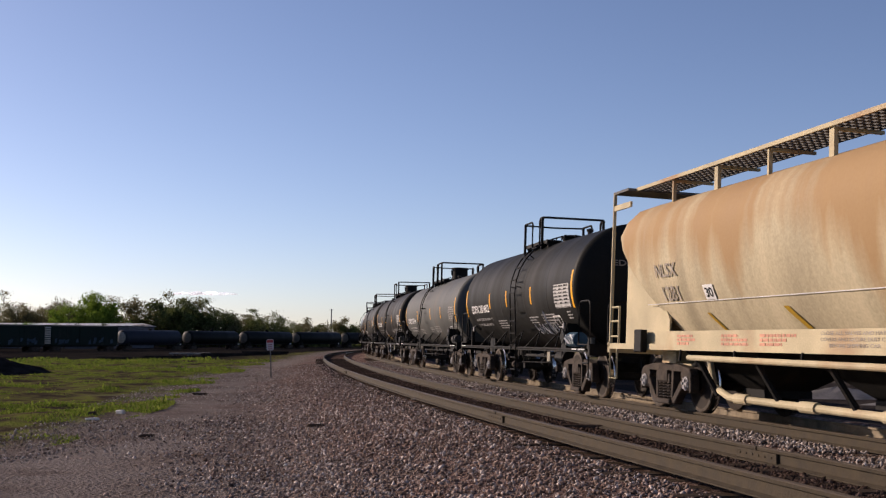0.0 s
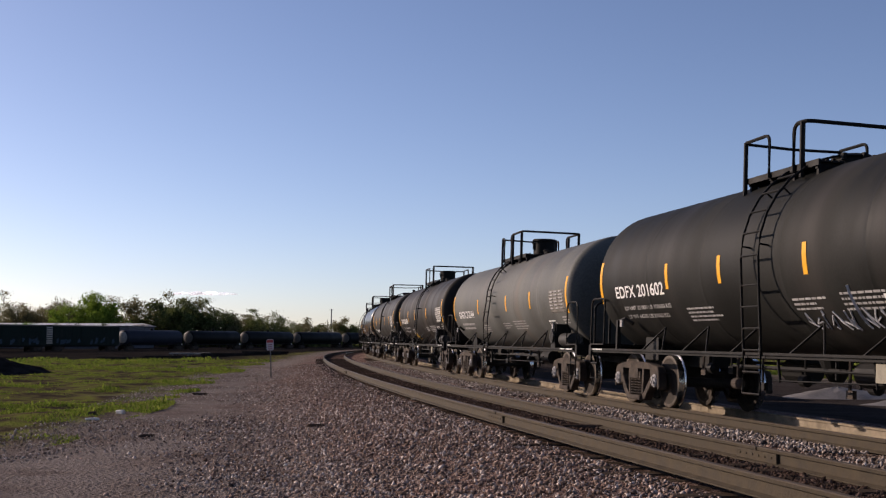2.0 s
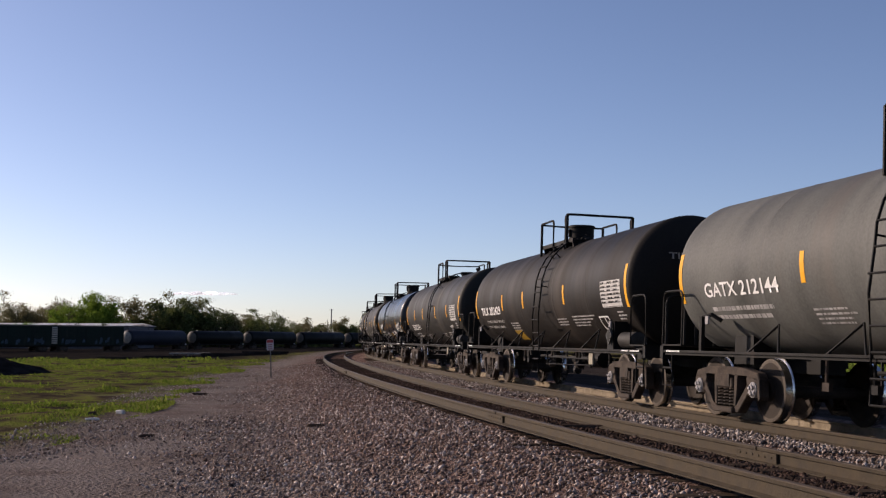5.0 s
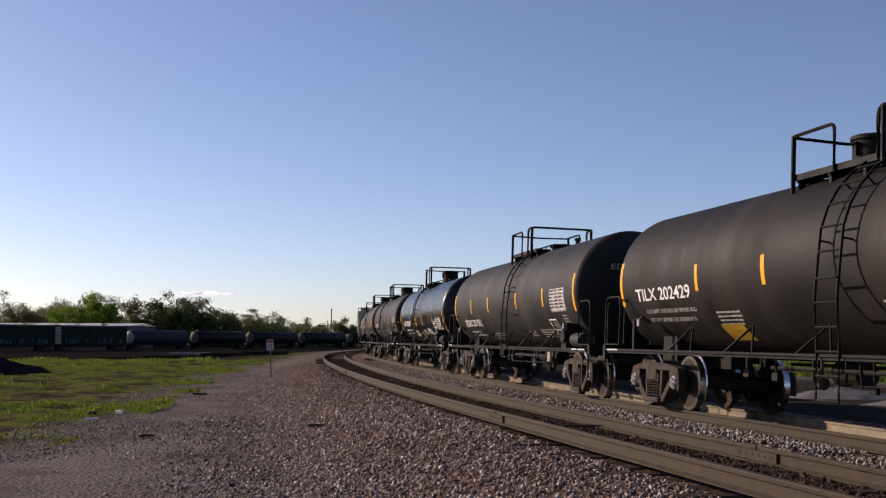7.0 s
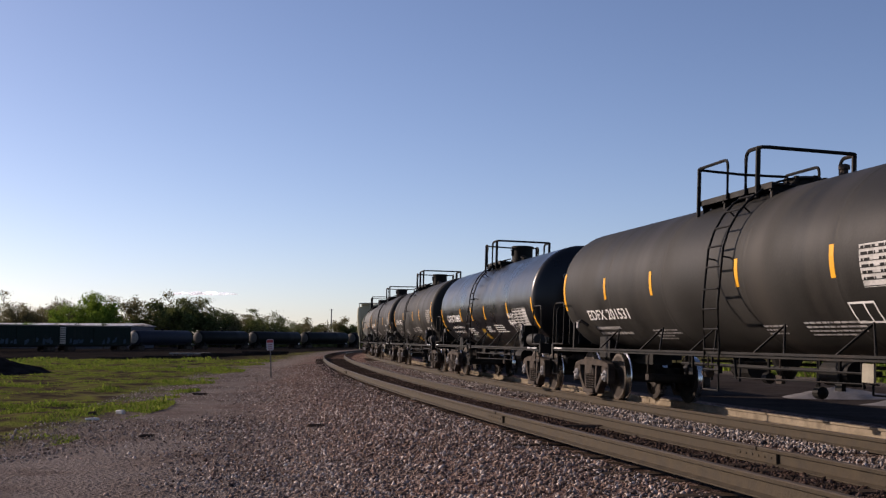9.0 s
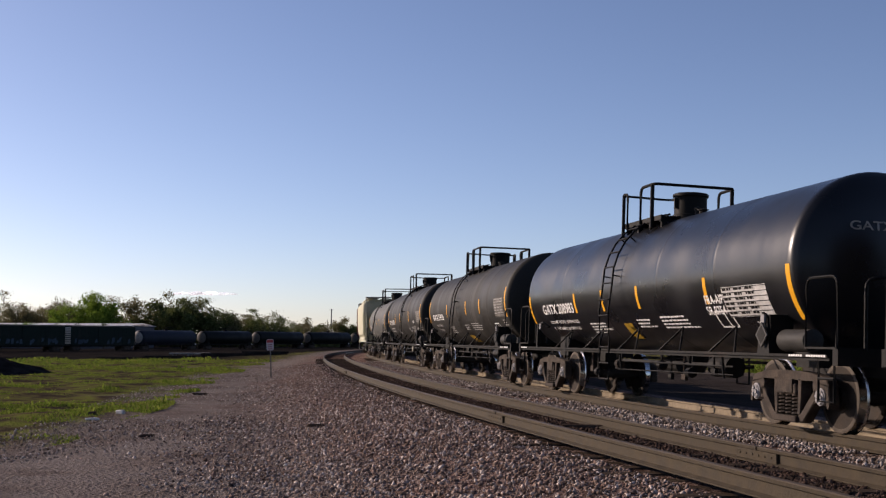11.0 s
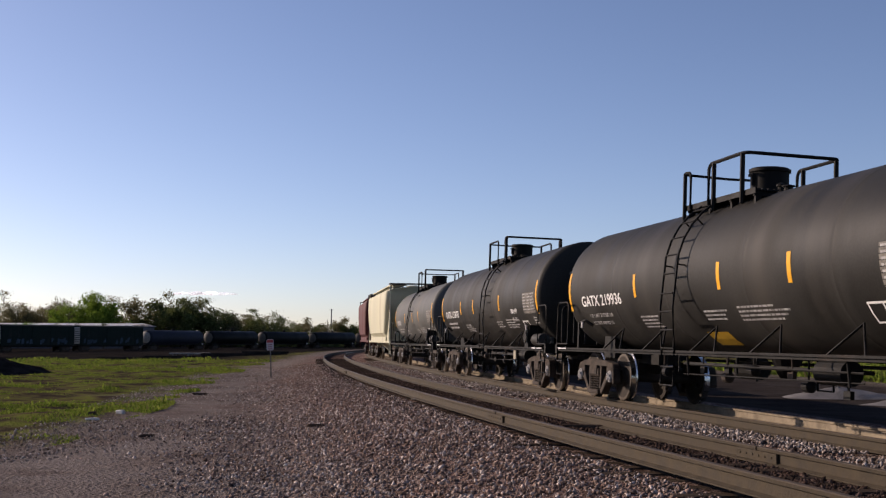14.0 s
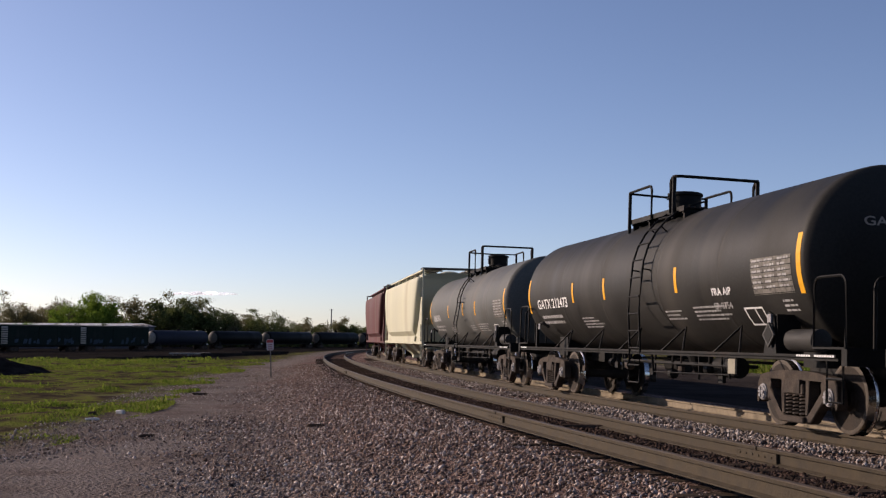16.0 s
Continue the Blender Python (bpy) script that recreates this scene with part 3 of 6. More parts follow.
def tank_car(paint, tc, label, name_text, strips, ladder, cage, panel, dome, seed, ends, extra=(), text_w=-0.41, text_mat=None, text_size=0.30, text_x=None, strip_w=(-0.32, 0.10), end_w=(-0.49, 0.32), radius=1.28, cage_top=4.10, panel_w=(-0.47, 0.05), weights=()):
    global R, ZC
    R, ZC = radius, 0.98 + radius
    rng = random.Random(seed)
    P = PAINTS[paint]
    shell = material(paint + "_tank_paint", **P)
    h = tc / 2
    r0, r1 = ends
    end = h + 1.75
    car = tagged(new("tank_car"), label, "tank car", group="tank cars of the train")
    bm = bmesh.new()
    prof = []
    head = [(0.37, 0.0), (0.365, 0.2), (0.34, 0.42), (0.28, 0.65), (0.19, 0.83), (0.11, 0.93), (0.05, 0.98), (0.0, 1.0)]
    prof += [(r0 - 0.07 - a, R * q) for a, q in head]
    seams = [r0 * 0.62, r0 * 0.25, r1 * 0.2, r1 * 0.6]
    for q in seams:
        prof += [(q - 0.10, R), (q - 0.03, R), (q - 0.01, R + 0.003), (q + 0.01, R + 0.003), (q + 0.03, R), (q + 0.10, R)]
    prof.insert(len(head), (r0 + 0.02, R))
    prof.append((r1 - 0.02, R))
    prof += [(r1 + 0.07 + a, R * q) for a, q in head[::-1]]
    lathe(bm, prof, 56, "x", (0, 0, ZC))
    part("tank", fix(bm), shell, car, smooth=True)
    # underframe
    for g in (-1, 1):
        bm = bmesh.new()
        box(bm, -end + 0.15, end - 0.15, g * 1.36 - 0.045, g * 1.36 + 0.02, 0.955, 0.99)
        box(bm, -end + 0.15, end - 0.15, g * 1.36 - 0.012, g * 1.36 + 0.012, 0.915, 0.955)
        part("side_sill", fix(bm), STEEL_DARK, car)
    for g in (-1, 1):
        bm = bmesh.new()
        box(bm, g * (h - 1.2), g * end, -0.2, 0.2, 0.72, 1.06)
        part("stub_sill", fix(bm), STEEL_DARK, car)
        bm = bmesh.new()
        prism(bm, [(g * (h - 0.32), 0.82), (g * (h + 0.32), 0.82), (g * (h + 0.28), 1.45), (g * (h - 0.28), 1.45)], -0.78, 0.78)
        part("saddle", fix(bm), STEEL_DARK, car)
        bm = bmesh.new()
        box(bm, g * end - 0.06, g * end + 0.06, -1.38, 1.38, 0.86, 1.06)
        part("end_sill", fix(bm), STEEL_DARK, car)
        bm = bmesh.new()
        box(bm, g * (h + 1.0), g * end, -1.38, 1.38, 1.06, 1.085)
        part("end_platform", fix(bm), STEEL_DARK, car)
        for y in (-1.36, 1.36):
            bm = bmesh.new()
            tube(bm, [(g * (h + 1.0), y, 1.06)] + arc((g * (h + 1.0), y, 1.80), (g * (h + 1.0), y, 1.95), (g * (h + 1.15), y, 1.95)) + arc((g * (end - 0.15), y, 1.95), (g * end, y, 1.95), (g * end, y, 1.8)) + [(g * end, y, 1.06)], 0.019)
            part("side_handrail", fix(bm), STEEL_DARK, car)
            bm = bmesh.new()
            y2 = y * 0.72
            tube(bm, [(g * end, y2, 1.06)] + arc((g * end, y2, 1.80), (g * end, y2, 1.95), (g * end, y2 * 0.8, 1.95)) + [(g * end, y2 * 0.45, 1.95), (g * end, y2 * 0.45, 1.06)], 0.024)
            part("end_handrail", fix(bm), STEEL_DARK, car)
            bm = bmesh.new()
            tube(bm, [(g * (end - 0.05), y, 1.0), (g * (end - 0.05), y, 0.42), (g * (end - 0.42), y, 0.42), (g * (end - 0.42), y, 1.0)], 0.02)
            tube(bm, [(g * (end - 0.05), y, 0.70), (g * (end - 0.42), y, 0.70)], 0.02)
            part("sill_step", fix(bm), STEEL_DARK, car)
            bm = bmesh.new()
            if g > 0:
                prism(bm, [(h - 0.42, 0.99), (h - 0.06, 0.99), (h - 0.14, 1.50), (h - 0.30, 1.56)], min(y * 0.94, y * 0.97), max(y * 0.94, y * 0.97))
                prism(bm, [(h - 0.14, 0.99), (h - 0.06, 0.99), (h - 0.10, 1.52), (h - 0.16, 1.52)], min(y * 0.70, y * 0.95), max(y * 0.70, y * 0.95))
            else:
                box(bm, -h - 0.38, -h - 0.30, y * 0.97 - 0.03, y * 0.97 + 0.03, 0.99, 1.52)
                tube(bm, [(-h - 0.34, y * 0.96, 1.50), (-h - 0.16, y * 0.92, 1.55), (-h - 0.04, y * 0.84, 1.46)], 0.035)
            part("saddle_bracket", fix(bm), STEEL_DARK, car)
        bm = bmesh.new()
        box(bm, g * end, g * (end + 0.30), -0.11, 0.11, 0.74, 0.94)
        box(bm, g * (end + 0.25), g * (end + 0.43), -0.15, 0.13, 0.70, 0.98)
        part("coupler", fix(bm), TRUCK, car)
        bm = bmesh.new()
        tube(bm, [(g * end, -0.3, 0.9), (g * (end + 0.2), -0.3, 0.55), (g * (end + 0.42), -0.2, 0.45)], 0.03)
        part("air_hose", fix(bm), STEEL_DARK, car)
        bm = bmesh.new()
        tag = h - 0.22 if g > 0 else -h - 0.13
        box(bm, tag - 0.05, tag + 0.05, -1.35, -1.326, 1.40, 1.52)
        part("routing_tag", fix(bm), CAP, car)
    if graffiti not in extra:
        bm = bmesh.new()
        lathe(bm, [(-0.40, 0.05), (-0.37, 0.15), (0.34, 0.15), (0.38, 0.05)], 18, "x", (h + 0.45, -1.14, 1.17))
        part("reservoir", fix(bm), material("grey_reservoir_paint", (0.035, 0.033, 0.030), 0.6, vary=0.3), car, "dusty dark air reservoir", smooth=True)
    # struts like a row of carets between the sill and the shell
    for x in np.linspace(-h * 0.72, h * 0.72, 5):
        for y in (-1, 1):
            bm = bmesh.new()
            tube(bm, [(x - 0.40, y * 1.34, 0.98), (x, y * 1.08, 1.38), (x + 0.40, y * 1.30, 0.98)], 0.018)
            part("sill_strut", fix(bm), STEEL_DARK, car)
    # side ladder over the tank and down to the step
    for g in (-1, 1):
        bm = bmesh.new()
        rails = []
        for k in (-0.26, 0.26):
            pts = [(ladder + k, g * 1.42, 0.42), (ladder + k, g * 1.42, 1.06), (ladder + k, g * 1.46, 1.7)]
            for a in (-0.02, 0.2, 0.4, 0.6, 0.8, 1.0, 1.2, 1.38):
                pts.append((ladder + k, g * (R + 0.14) * math.cos(a), ZC + (R + 0.14) * math.sin(a)))
            tube(bm, pts, 0.019)
            rails.append(pts)
        for z in (0.42, 0.72, 1.02, 1.32, 1.62, 1.92):
            y = 1.42 if z < 1.1 else 1.42 + 0.045 * min(1, (z - 1.06) / 0.64)
            tube(bm, [(ladder - 0.26, g * y, z), (ladder + 0.26, g * y, z)], 0.016)
        for a in (0.0, 0.22, 0.44, 0.66, 0.88, 1.1, 1.32):
            p = [(ladder + k, g * (R + 0.14) * math.cos(a), ZC + (R + 0.14) * math.sin(a)) for k in (-0.26, 0.26)]
            tube(bm, p, 0.016)
        for a in (0.1, 0.7, 1.25):
            for k in (-0.26, 0.26):
                tube(bm, [(ladder + k, g * r * math.cos(a), ZC + r * math.sin(a)) for r in (R - 0.02, R + 0.14)], 0.014)
        part("ladder", fix(bm), STEEL_DARK, car)
    # platform and railing on top
    c0, arm, c1, c2 = cage
    ztop = ZC + R
    for g in (-1, 1):
        bm = bmesh.new()
        for k in range(4):
            y = g * (0.42 + 0.10 * k)
            box(bm, c0, c2 + 0.3, y - 0.04, y + 0.04, ztop - 0.05, ztop - 0.02)
        box(bm, c0, c2 + 0.3, g * 0.76 - 0.015, g * 0.76 + 0.015, ztop - 0.10, ztop - 0.01)
        part("walk_grating", fix(bm), STEEL_DARK, car)
    bm = bmesh.new()
    box(bm, c0, c0 + 0.45, -0.38, 0.38, ztop + 0.02, ztop + 0.05)
    part("step_plate", fix(bm), STEEL_DARK, car)
    for x in np.linspace(c0 + 0.05, c2 + 0.2, 4):
        bm = bmesh.new()
        box(bm, x - 0.03, x + 0.03, -0.75, 0.75, ztop - 0.13, ztop - 0.05)
        for y in (-0.68, 0.68):
            box(bm, x - 0.03, x + 0.03, y - 0.05, y + 0.05, ztop - 0.36, ztop - 0.10)
        part("walk_bracket", fix(bm), STEEL_DARK, car)
    zl, zh = cage_top - 0.02, cage_top
    bm = bmesh.new()
    for y in (-0.80, 0.80):
        tube(bm, [(c0, y, ztop - 0.28), (c0, y, zl)], 0.034)
        tube(bm, [(c0, y, zl)] + arc((c0 + arm - 0.12, y, zl), (c0 + arm, y, zl), (c0 + arm, y, zl - 0.12)) + [(c0 + arm, y, ztop - 0.1)], 0.026)
    tube(bm, [(c0, -0.80, zl - 0.02), (c0, 0, zl - 0.04), (c0, 0.80, zl - 0.02)], 0.024)
    part("low_railing", fix(bm), STEEL_DARK, car, "bent black tube railing")
    bm = bmesh.new()
    for y in (-0.80, 0.80):
        tube(bm, [(c1, y, ztop - 0.1)] + arc((c1, y, zh - 0.14), (c1, y, zh), (c1 + 0.14, y, zh)) + arc((c2 - 0.12, y, zh), (c2, y, zh), (c2, y * 0.84, zh)), 0.030)
        tube(bm, [(c2 - 0.1, y, ztop - 0.22), (c2 - 0.1, y, zh)], 0.038)
        if c2 - c1 > 0.8:
            tube(bm, [(c1 + 0.2, y, ztop - 0.22), (c1 + 0.2, y, zh)], 0.038)
    tube(bm, [(c2, -0.68, zh), (c2, 0.68, zh)], 0.030)
    part("high_railing", fix(bm), STEEL_DARK, car, "bent black tube railing")
    bm = bmesh.new()
    if dome is not None:
        lathe(bm, [(ztop - 0.1, 0.33), (ztop + 0.06, 0.33), (ztop + 0.07, 0.305), (ztop + 0.40, 0.305), (ztop + 0.41, 0.335), (ztop + 0.455, 0.335), (ztop + 0.475, 0.30), (ztop + 0.485, 0.10)], 28, "z", (dome, 0, 0))
        dome_ob = part("valve_dome", fix(bm), STEEL_DARK, car, smooth=True)
        bm = bmesh.new()
        box(bm, dome - 0.07, dome + 0.07, -0.345, -0.30, ztop + 0.33, ztop + 0.37)
        box(bm, dome + 0.03, dome + 0.07, -0.345, -0.30, ztop + 0.18, ztop + 0.34)
        part("hasp", fix(bm), STEEL_DARK, dome_ob)
        for vx, vr, vh in ((dome + 0.62, 0.05, 0.16), (dome + 0.86, 0.07, 0.10)):
            bm = bmesh.new()
            lathe(bm, [(ztop - 0.08, vr), (ztop + vh * 0.6, vr), (ztop + vh * 0.62, vr * 1.5), (ztop + vh * 0.8, vr * 1.5), (ztop + vh, vr * 0.4)], 10, "z", (vx, -0.12, 0))
            part("vent_fitting", fix(bm), STEEL_DARK, car, smooth=True)
    else:
        lathe(bm, [(ztop - 0.1, 0.25), (ztop + 0.08, 0.25), (ztop + 0.11, 0.28), (ztop + 0.15, 0.22)], 18, "z", (c2 - 0.1, 0, 0))
        for k in range(6):
            a = k * math.pi / 3
            box(bm, -0.03, 0.03, -0.03, 0.03, 0.0, 0.10, Matrix.Translation((c2 - 0.1 + 0.27 * math.cos(a), 0.27 * math.sin(a), ztop + 0.05)))
        part("manway", fix(bm), STEEL_DARK, car, smooth=True)
        bm = bmesh.new()
        lathe(bm, [(ztop - 0.1, 0.06), (ztop + 0.20, 0.06), (ztop + 0.21, 0.085), (ztop + 0.27, 0.085), (ztop + 0.29, 0.03)], 10, "z", (c2 + 0.55, 0.25, 0))
        part("relief_valve", fix(bm), TRUCK, car, smooth=True)
    # outlet, brake gear, pipes under the tank
    bm = bmesh.new()
    lathe(bm, [(0.62, 0.10), (0.72, 0.16), (1.05, 0.30)], 14, "z", (0.2, 0, 0))
    tube(bm, [(-h * 0.5, -0.35, 0.78), (h * 0.55, -0.35, 0.78)], 0.035)
    tube(bm, [(-h * 0.6, 0.3, 0.85), (h * 0.6, 0.3, 0.85)], 0.03)
    lathe(bm, [(-0.5, 0.17), (0.2, 0.17)], 14, "x", (h * 0.5, -0.6, 0.76))
    lathe(bm, [(-0.3, 0.2), (0.35, 0.2)], 14, "x", (-h * 0.35, 0.5, 0.75))
    for k in range(5):
        x = rng.uniform(-h * 0.55, h * 0.55)
        tube(bm, [(x, -0.35, 0.95), (x, -0.35, rng.uniform(0.5, 0.7))], 0.02)
    part("brake_gear", fix(bm), STEEL_DARK, car)
    bm = bmesh.new()
    tube(bm, [(ladder + 0.3, -1.25, 0.78), (h - 1.3, -1.25, 0.78)], 0.016)
    tube(bm, [(ladder + 0.3, -1.25, 0.62), (h - 1.3, -1.25, 0.66)], 0.011)
    for x in (ladder + 0.5, h - 1.6):
        tube(bm, [(x, -1.25, 0.60), (x, -1.3, 1.0)], 0.02)
    part("brake_rod", fix(bm), STEEL_DARK, car)
    if seed in (1, 3, 4, 7):
        bm = bmesh.new()
        box(bm, h - 1.52, h - 1.28, -1.33, -1.30, 0.68, 0.90)
        part("tag_board", fix(bm), material("pale_board", (0.26, 0.235, 0.18), 0.7), car, "pale square tag board")
    # levers, hangers and a valve body that hang below the sill
    for k in range(9):
        bm = bmesh.new()
        x = -h * 0.6 + 1.2 * h * (k + rng.uniform(0.1, 0.9)) / 9
        y, low = rng.uniform(-1.1, -0.5), rng.uniform(0.42, 0.70)
        tube(bm, [(x, y, 1.0), (x + rng.uniform(-0.05, 0.05), y, low)], rng.uniform(0.015, 0.03))
        if k % 2:
            lathe(bm, [(-0.10, 0.04), (-0.06, 0.085), (0.08, 0.085), (0.12, 0.03)], 12, "x", (x, y, low + 0.05))
        else:
            box(bm, x - 0.06, x + 0.10, y - 0.03, y + 0.03, low - 0.02, low + 0.09)
        part("brake_hanger", fix(bm), TRUCK if k % 3 == 0 else STEEL_DARK, car)
    # a diamond holder for hazard cards by the sill
    bm = bmesh.new()
    box(bm, -0.12, 0.12, -0.012, 0.012, -0.12, 0.12, Matrix.Translation((h - 0.20, -1.36, 1.24)) @ Matrix.Rotation(math.pi / 4, 4, "Y"))
    card = part("card_holder", fix(bm), material("grey_card_holder", (0.06, 0.058, 0.055), 0.6, vary=0.3), car, "grey diamond card holder")
    bm = bmesh.new()
    box(bm, -0.09, 0.09, -0.016, -0.0125, -0.09, 0.09, Matrix.Translation((h - 0.20, -1.36, 1.24)) @ Matrix.Rotation(math.pi / 4, 4, "Y"))
    part("card", fix(bm), STEEL_DARK, card)
    # paint marks
    for x in strips:
        marks("reflective_strip", [(x - 0.055, x + 0.055, *strip_w)], YELLOW, car, "upright yellow reflective strip")
    for x in (r0, r1):
        marks("reflective_strip", [(x - 0.06, x + 0.06, *end_w)], YELLOW, car, "upright yellow reflective strip")
    tx = text_x if text_x is not None else -h - 0.5
    if name_text:
        lettering(name_text, text_size, tx, text_w, text_mat or WHITE, car, width=2.32)
        head_mark(name_text, r1, car)
    else:
        marks("stencil", small_print(tx, text_w, 2.2, 1, rng, 0.2, 0.22), FADED, car, "faded white marks")
    p = [] if weights else [small_print(tx + 0.1, text_w - 0.24, 2.0, 2, rng, 0.14, 0.07)]
    for i, line in enumerate(weights):
        lettering(line, 0.105, tx + 0.28, text_w - 0.24 - 0.17 * i, WHITE if paint == "gloss" else FADED, car, width=0.083 * len(line))
    p += [small_print(tx + 3.0, text_w - 0.30, 1.2, 4, rng),
         small_print(ladder + 0.7, text_w - 0.26, 0.9, 3, rng), small_print(ladder + 1.9, text_w - 0.22, 1.6, 4, rng)]
    for block in p:
        marks("stencil", block, WHITE if paint == "gloss" else FADED, car, "rows of small faded white stencilling")
    x0, x1 = panel
    clean = seed in (1, 3, 4, 5)
    marks("data_panel", [(x0, x1, *panel_w)], material("panel_white", (0.46, 0.45, 0.43), 0.7, vary=0.25, scale=9) if clean else material("panel_grey", (0.15, 0.138, 0.12), 0.7, vary=0.5, scale=9), car, "square white table of stencilled data", lift=0.005)
    g = []
    for i in range(7):
        g.append((x0, x1, panel_w[0] + 0.01 + i * 0.075, panel_w[0] + 0.02 + i * 0.075))
    marks("table_line", g, STEEL_DARK, car, lift=0.008)
    for k in range(3):
        marks("table_entry", small_print(x0 + 0.04 + 0.38 * k, panel_w[1] - 0.055, 0.32, 6, rng, 0.075, 0.034), STEEL_DARK if clean else FADED, car, lift=0.008)
    marks("stencil", small_print(x0 + 0.75, panel_w[0] - 0.12, 0.45, 3, rng), FADED, car)
    a, b, c, d = x0 - 0.50, x0 + 0.08, -0.95, -0.64
    marks("frame_mark", [(a, b, d - 0.03, d), (a, b, c, c + 0.03), (a, a + 0.03, c, d), (b - 0.03, b, c, d), (a + 0.32, a + 0.35, c, d)], WHITE, car, "white square outline mark")
    bars = [(-end + 0.25, -end + 0.75, 0), (end - 1.1, end - 0.75, 0), (end - 0.65, end - 0.2, 0)]
    bm = bmesh.new()
    for u, v, _ in bars:
        w = u
        while w < v:
            box(bm, w, w + 0.045, -1.4085, -1.4055, 0.960, 0.986)
            w += 0.06
    part("sill_stencil", fix(bm), WHITE, car, "white stencilled warning on the sill")
    truck(car, h), truck(car, -h)
    for f in extra:
        f(car, h)
    return car


def head_mark(text, r1, car):
    """The car's name again, dim, on the head that faces forward."""
    def place(y, z):
        q = min(0.97, math.hypot(y, z - ZC) / R)
        return (r1 + 0.082 + float(np.interp(q, [0, 0.2, 0.42, 0.65, 0.83, 0.93, 0.98], [0.37, 0.365, 0.34, 0.28, 0.19, 0.11, 0.05])), y, z)
    lettering(text, 0.17, -0.58, ZC + 0.42, GREYTXT, car, width=1.35, place=place)


def ochre_square(x, wide=1.0, low=-1.30, high=-0.95):
    def f(car, h):
        marks("ochre_patch", [(x, x + wide, low, high)], OCHRE, car, "ochre yellow painted square", lift=0.007)
    return f


def graffiti(car, h):
    """A scrawled tag in thin silver strokes, and a blue and white one on the reservoir."""
    rng = random.Random(9)
    bm = bmesh.new()
    x = 1.35
    while x < 3.25:
        pts = [(x + rng.uniform(-0.12, 0.12), -1.16 + rng.uniform(0, 0.36)) for _ in range(4)]
        for (a, b), (c, d) in zip(pts, pts[1:]):
            n = 5
            tube(bm, [wrap(a + (c - a) * i / n, b + (d - b) * i / n, 0.004) for i in range(n + 1)], 0.012, 4)
        x += 0.17
    tube(bm, [wrap(2.55, -1.05 + 0.11 * i, 0.004) for i in range(6)], 0.022, 4)
    part("scrawl", fix(bm), material("silver_spray", (0.42, 0.42, 0.43), 0.6, vary=0.3), car, "scrawled silver spray tag")
    bm = bmesh.new()
    lathe(bm, [(-0.36, 0.05), (-0.33, 0.16), (0.30, 0.16), (0.34, 0.05)], 18, "x", (h + 0.30, -1.2, 1.17))
    res = part("reservoir", fix(bm), material("sprayed_blue", (0.035, 0.075, 0.11), 0.5, vary=0.3), car, "air reservoir sprayed pale blue", smooth=True)
    bm = bmesh.new()
    for k in range(7):
        a0 = 2.2 + 0.22 * k
        x0 = h + 0.02 + 0.085 * k
        tube(bm, [(x0 + 0.06 * math.sin(i * 1.3 + k), -1.2 - 0.163 * math.cos(i * 0.25 - 0.7 + 0.05 * a0), 1.17 + 0.163 * math.sin(i * 0.25 - 0.7 + 0.05 * a0)) for i in range(6)], 0.014, 4)
    part("scrawl", fix(bm), WHITE, res, "white spray strokes")


